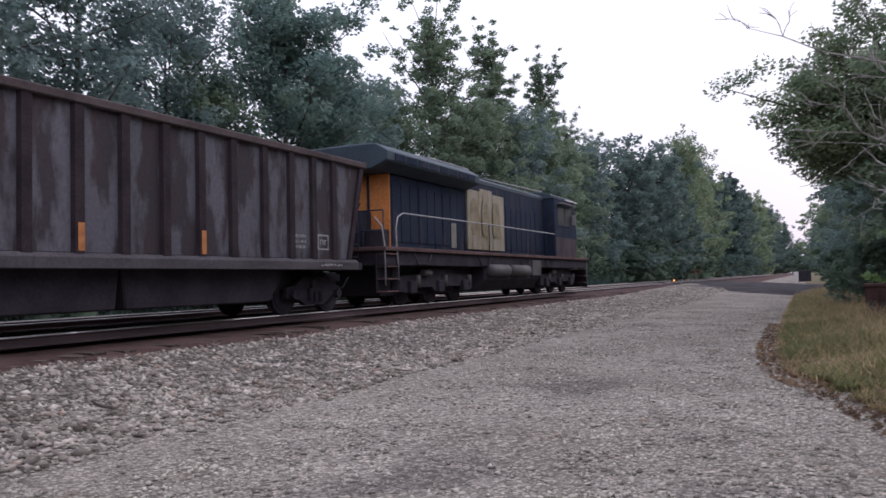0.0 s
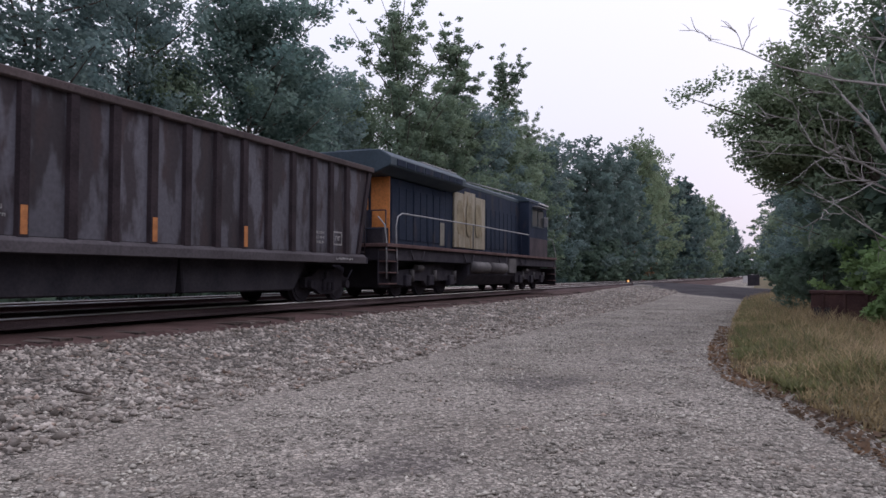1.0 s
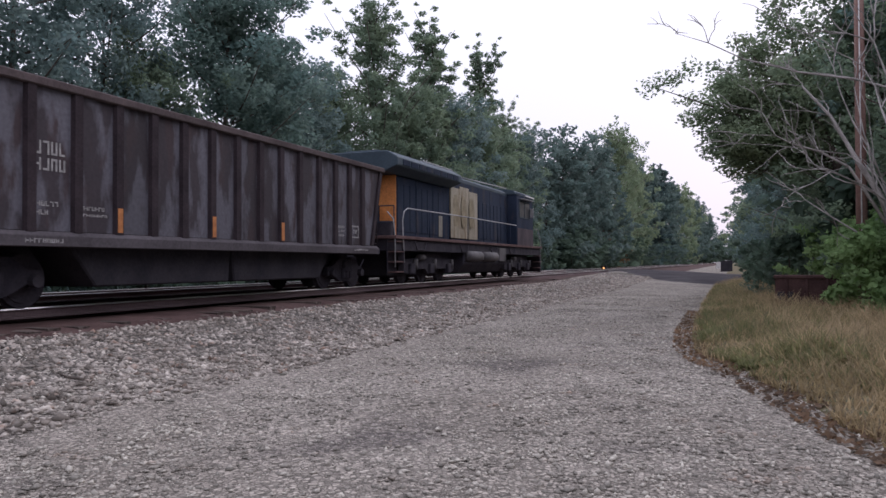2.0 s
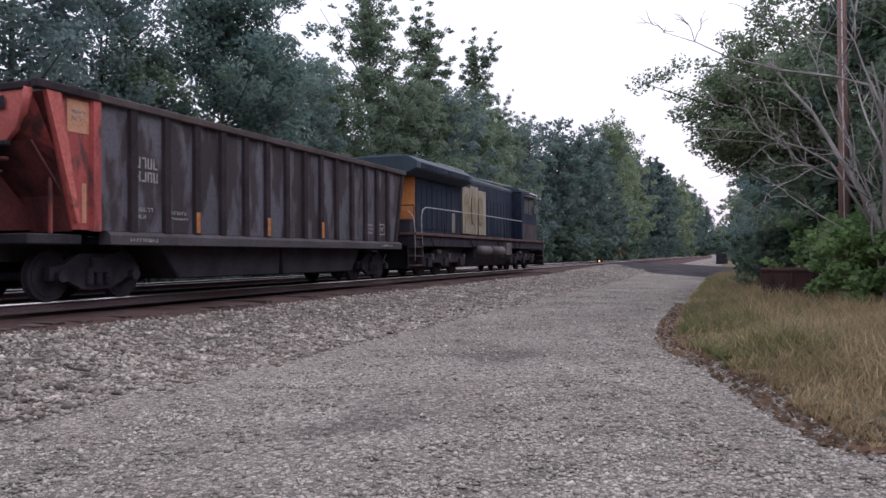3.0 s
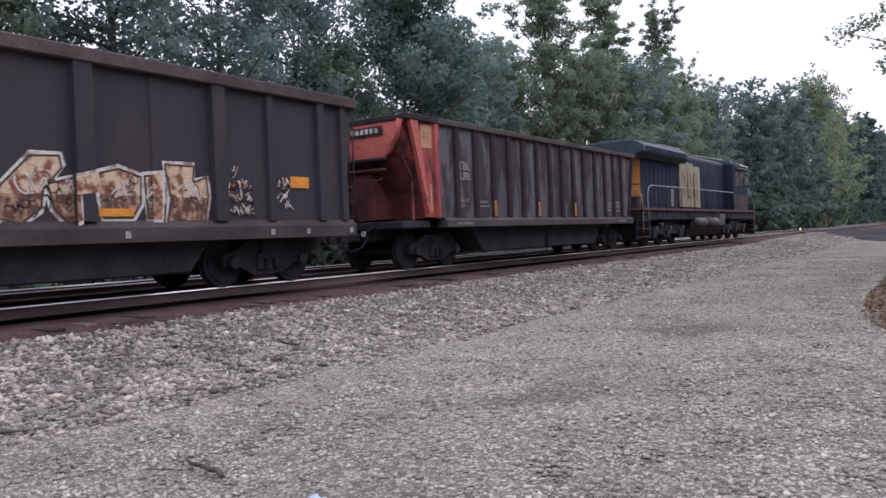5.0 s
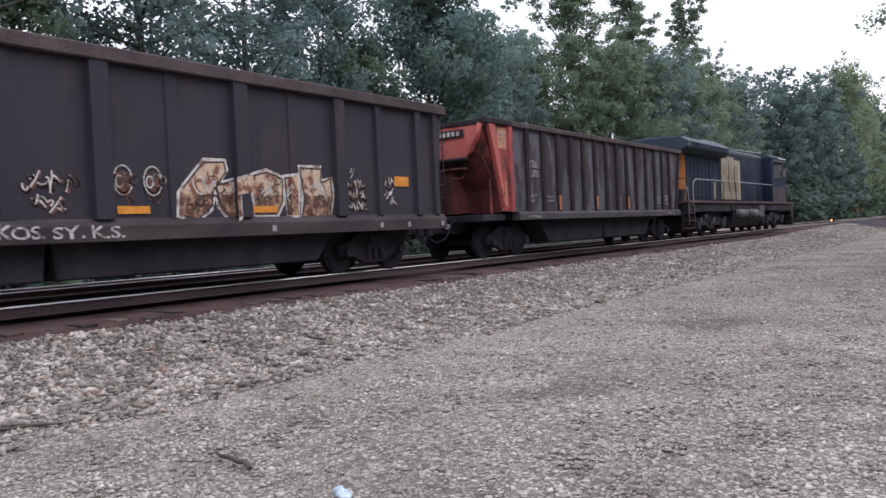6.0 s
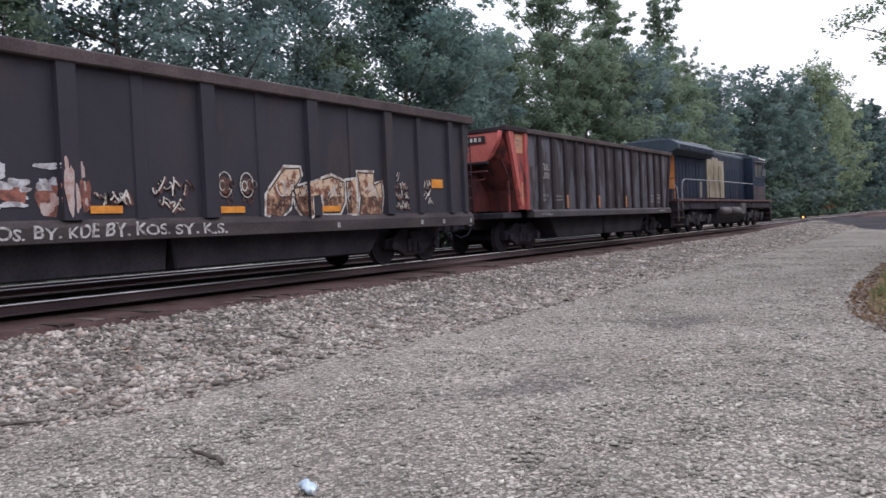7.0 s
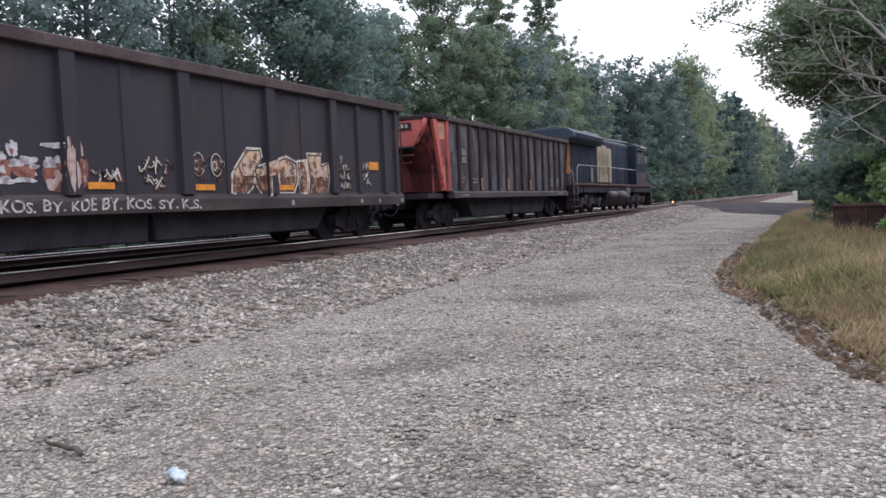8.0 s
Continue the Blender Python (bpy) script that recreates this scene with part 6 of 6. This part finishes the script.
# ---- small things beside the line ----
def steel_bin():
    root = tagged(empty("steel_bin", pose(1.25, 26.6, -0.75, 0, 0, -4)), "rusty brown steel bin standing in tall grass", "bin")
    part("body", crate(-0.85, 0.85, -0.5, 0.5, 0.1, 1.02, 0.03), M_bin, root)
    part("rim", crate(-0.89, 0.89, -0.54, 0.54, 0.98, 1.08, 0.02), M_bin, root)
    for x in (-0.55, 0.0, 0.55):
        part("rib", crate(x - 0.04, x + 0.04, -0.55, -0.5, 0.12, 0.98, 0.01), M_bin, root)
    part("opening", crate(-0.8, -0.35, -0.515, -0.50, 0.35, 0.6, 0.005), M_black, root, "dark slot in the bin's face")
    for x in (-0.7, 0.7):
        part("skid", crate(x - 0.06, x + 0.06, -0.5, 0.5, 0.0, 0.12, 0.01), M_bin, root)


steel_bin()


def bottle():
    root = tagged(empty("plastic_bottle", pose(-3.44, 3.96, -0.71, 0, 0, -25)), "crushed clear plastic bottle lying on the gravel", "bottle")
    bm = tube(bmesh.new(), [(-0.085, 0, 0), (-0.075, 0, 0), (-0.04, 0, 0), (-0.01, 0, 0.008), (0.03, 0, 0.0), (0.055, 0, 0.0), (0.075, 0, 0.0), (0.09, 0, 0)], [0.026, 0.036, 0.03, 0.037, 0.028, 0.034, 0.016, 0.014], 12)
    for v in bm.verts:
        v.co += Vector((0.004, 0.016, 0.014)) * noise.noise(v.co * 34)
    part("body", bm, M_plastic, root)
    part("cap", tube(bmesh.new(), [(0.09, 0, 0), (0.108, 0, 0)], 0.016, 10), M_white, root)


bottle()


def stick(x, y, length, turn, r):
    rnd = random.Random(int(x * 100))
    bm = tube(bmesh.new(), [(length * (k / 5 - 0.5), rnd.uniform(-0.02, 0.02), rnd.uniform(0, 0.02)) for k in range(6)], [r, r * 1.1, r, r * 0.9, r * 0.7, r * 0.3], 6)
    ob = part("stick", bm, M_bark)
    ob.matrix_basis = pose(x, y, ground_z(x, y) + 0.035, 0, 0, turn)
    tagged(ob, "short dark dead stick lying on gravel", "stick", "sticks on the gravel")


for sx, sy, sl, st, sr in ((-4.66, 4.15, 0.55, 168, 0.018), (-6.85, 3.85, 0.5, 60, 0.016), (-7.95, 8.15, 0.8, 160, 0.016)):
    stick(sx, sy, sl, st, sr)


def trackside_lamp():
    root = tagged(empty("trackside_lamp", pose(-15.0, 93.0, -0.28)), "small amber lamp on a dark box beside the crossing", "lamp")
    part("housing", crate(-0.3, 0.3, -0.2, 0.3, 0.0, 0.62, 0.03), M_black, root)
    part("lens", disc(bmesh.new(), (0.0, -0.22, 0.36), 0.11, 0.03, 16, "y"), M_glow, root, "glowing amber lens")
    part("hood", prism(bmesh.new(), [(-0.26, 0.40), (-0.18, 0.58), (0.18, 0.58), (0.26, 0.40), (0.2, 0.40), (0.14, 0.52), (-0.14, 0.52), (-0.2, 0.40)], "y", -0.42, -0.2), M_black, root)


trackside_lamp()


def equipment_cabinet():
    root = tagged(empty("equipment_cabinet", pose(-2.35, 128.0, -0.75)), "dark trackside cabinet with a white panel", "cabinet")
    part("body", crate(-0.2, 1.5, 0, 1.2, 0.1, 1.7, 0.04), M_black, root)
    part("white_panel", crate(-0.85, -0.2, -0.06, 0.4, 0.5, 1.5, 0.02), M_white, root, "white panel")
    part("plinth", crate(-0.3, 1.6, -0.05, 1.3, -0.2, 0.1, 0.02), M_under, root)


equipment_cabinet()


# ---- what moves: the train rolls away along the near track ----
RUN = [(0, 5.05), (0.5, 6.18), (1, 7.28), (1.5, 8.42), (3, 11.78), (3.5, 12.95), (4, 14.18), (4.5, 15.44), (5, 16.7), (6.5, 20.362), (7, 21.613), (7.5, 22.898), (8, 24.192)]
TRACK_X = -12.75


def run_at(t):
    """The train's way along the track at a time."""
    ts, ss = [r[0] for r in RUN], [r[1] for r in RUN]
    return float(np.interp(t, ts, ss))


def motions():
    for thing, lead in ((grey_car, 0.0), (black_car, -3.1), (engine, 15.05)):
        walk(thing, [(t, pose(TRACK_X, s + lead, 0)) for t, s in RUN])
    for axle, y, r in ROLLING:
        walk(axle, [(0.2 * k, pose(0, y, r, -math.degrees((run_at(0.2 * k) - run_at(0)) / r), 0, 0)) for k in range(41)])


motions()
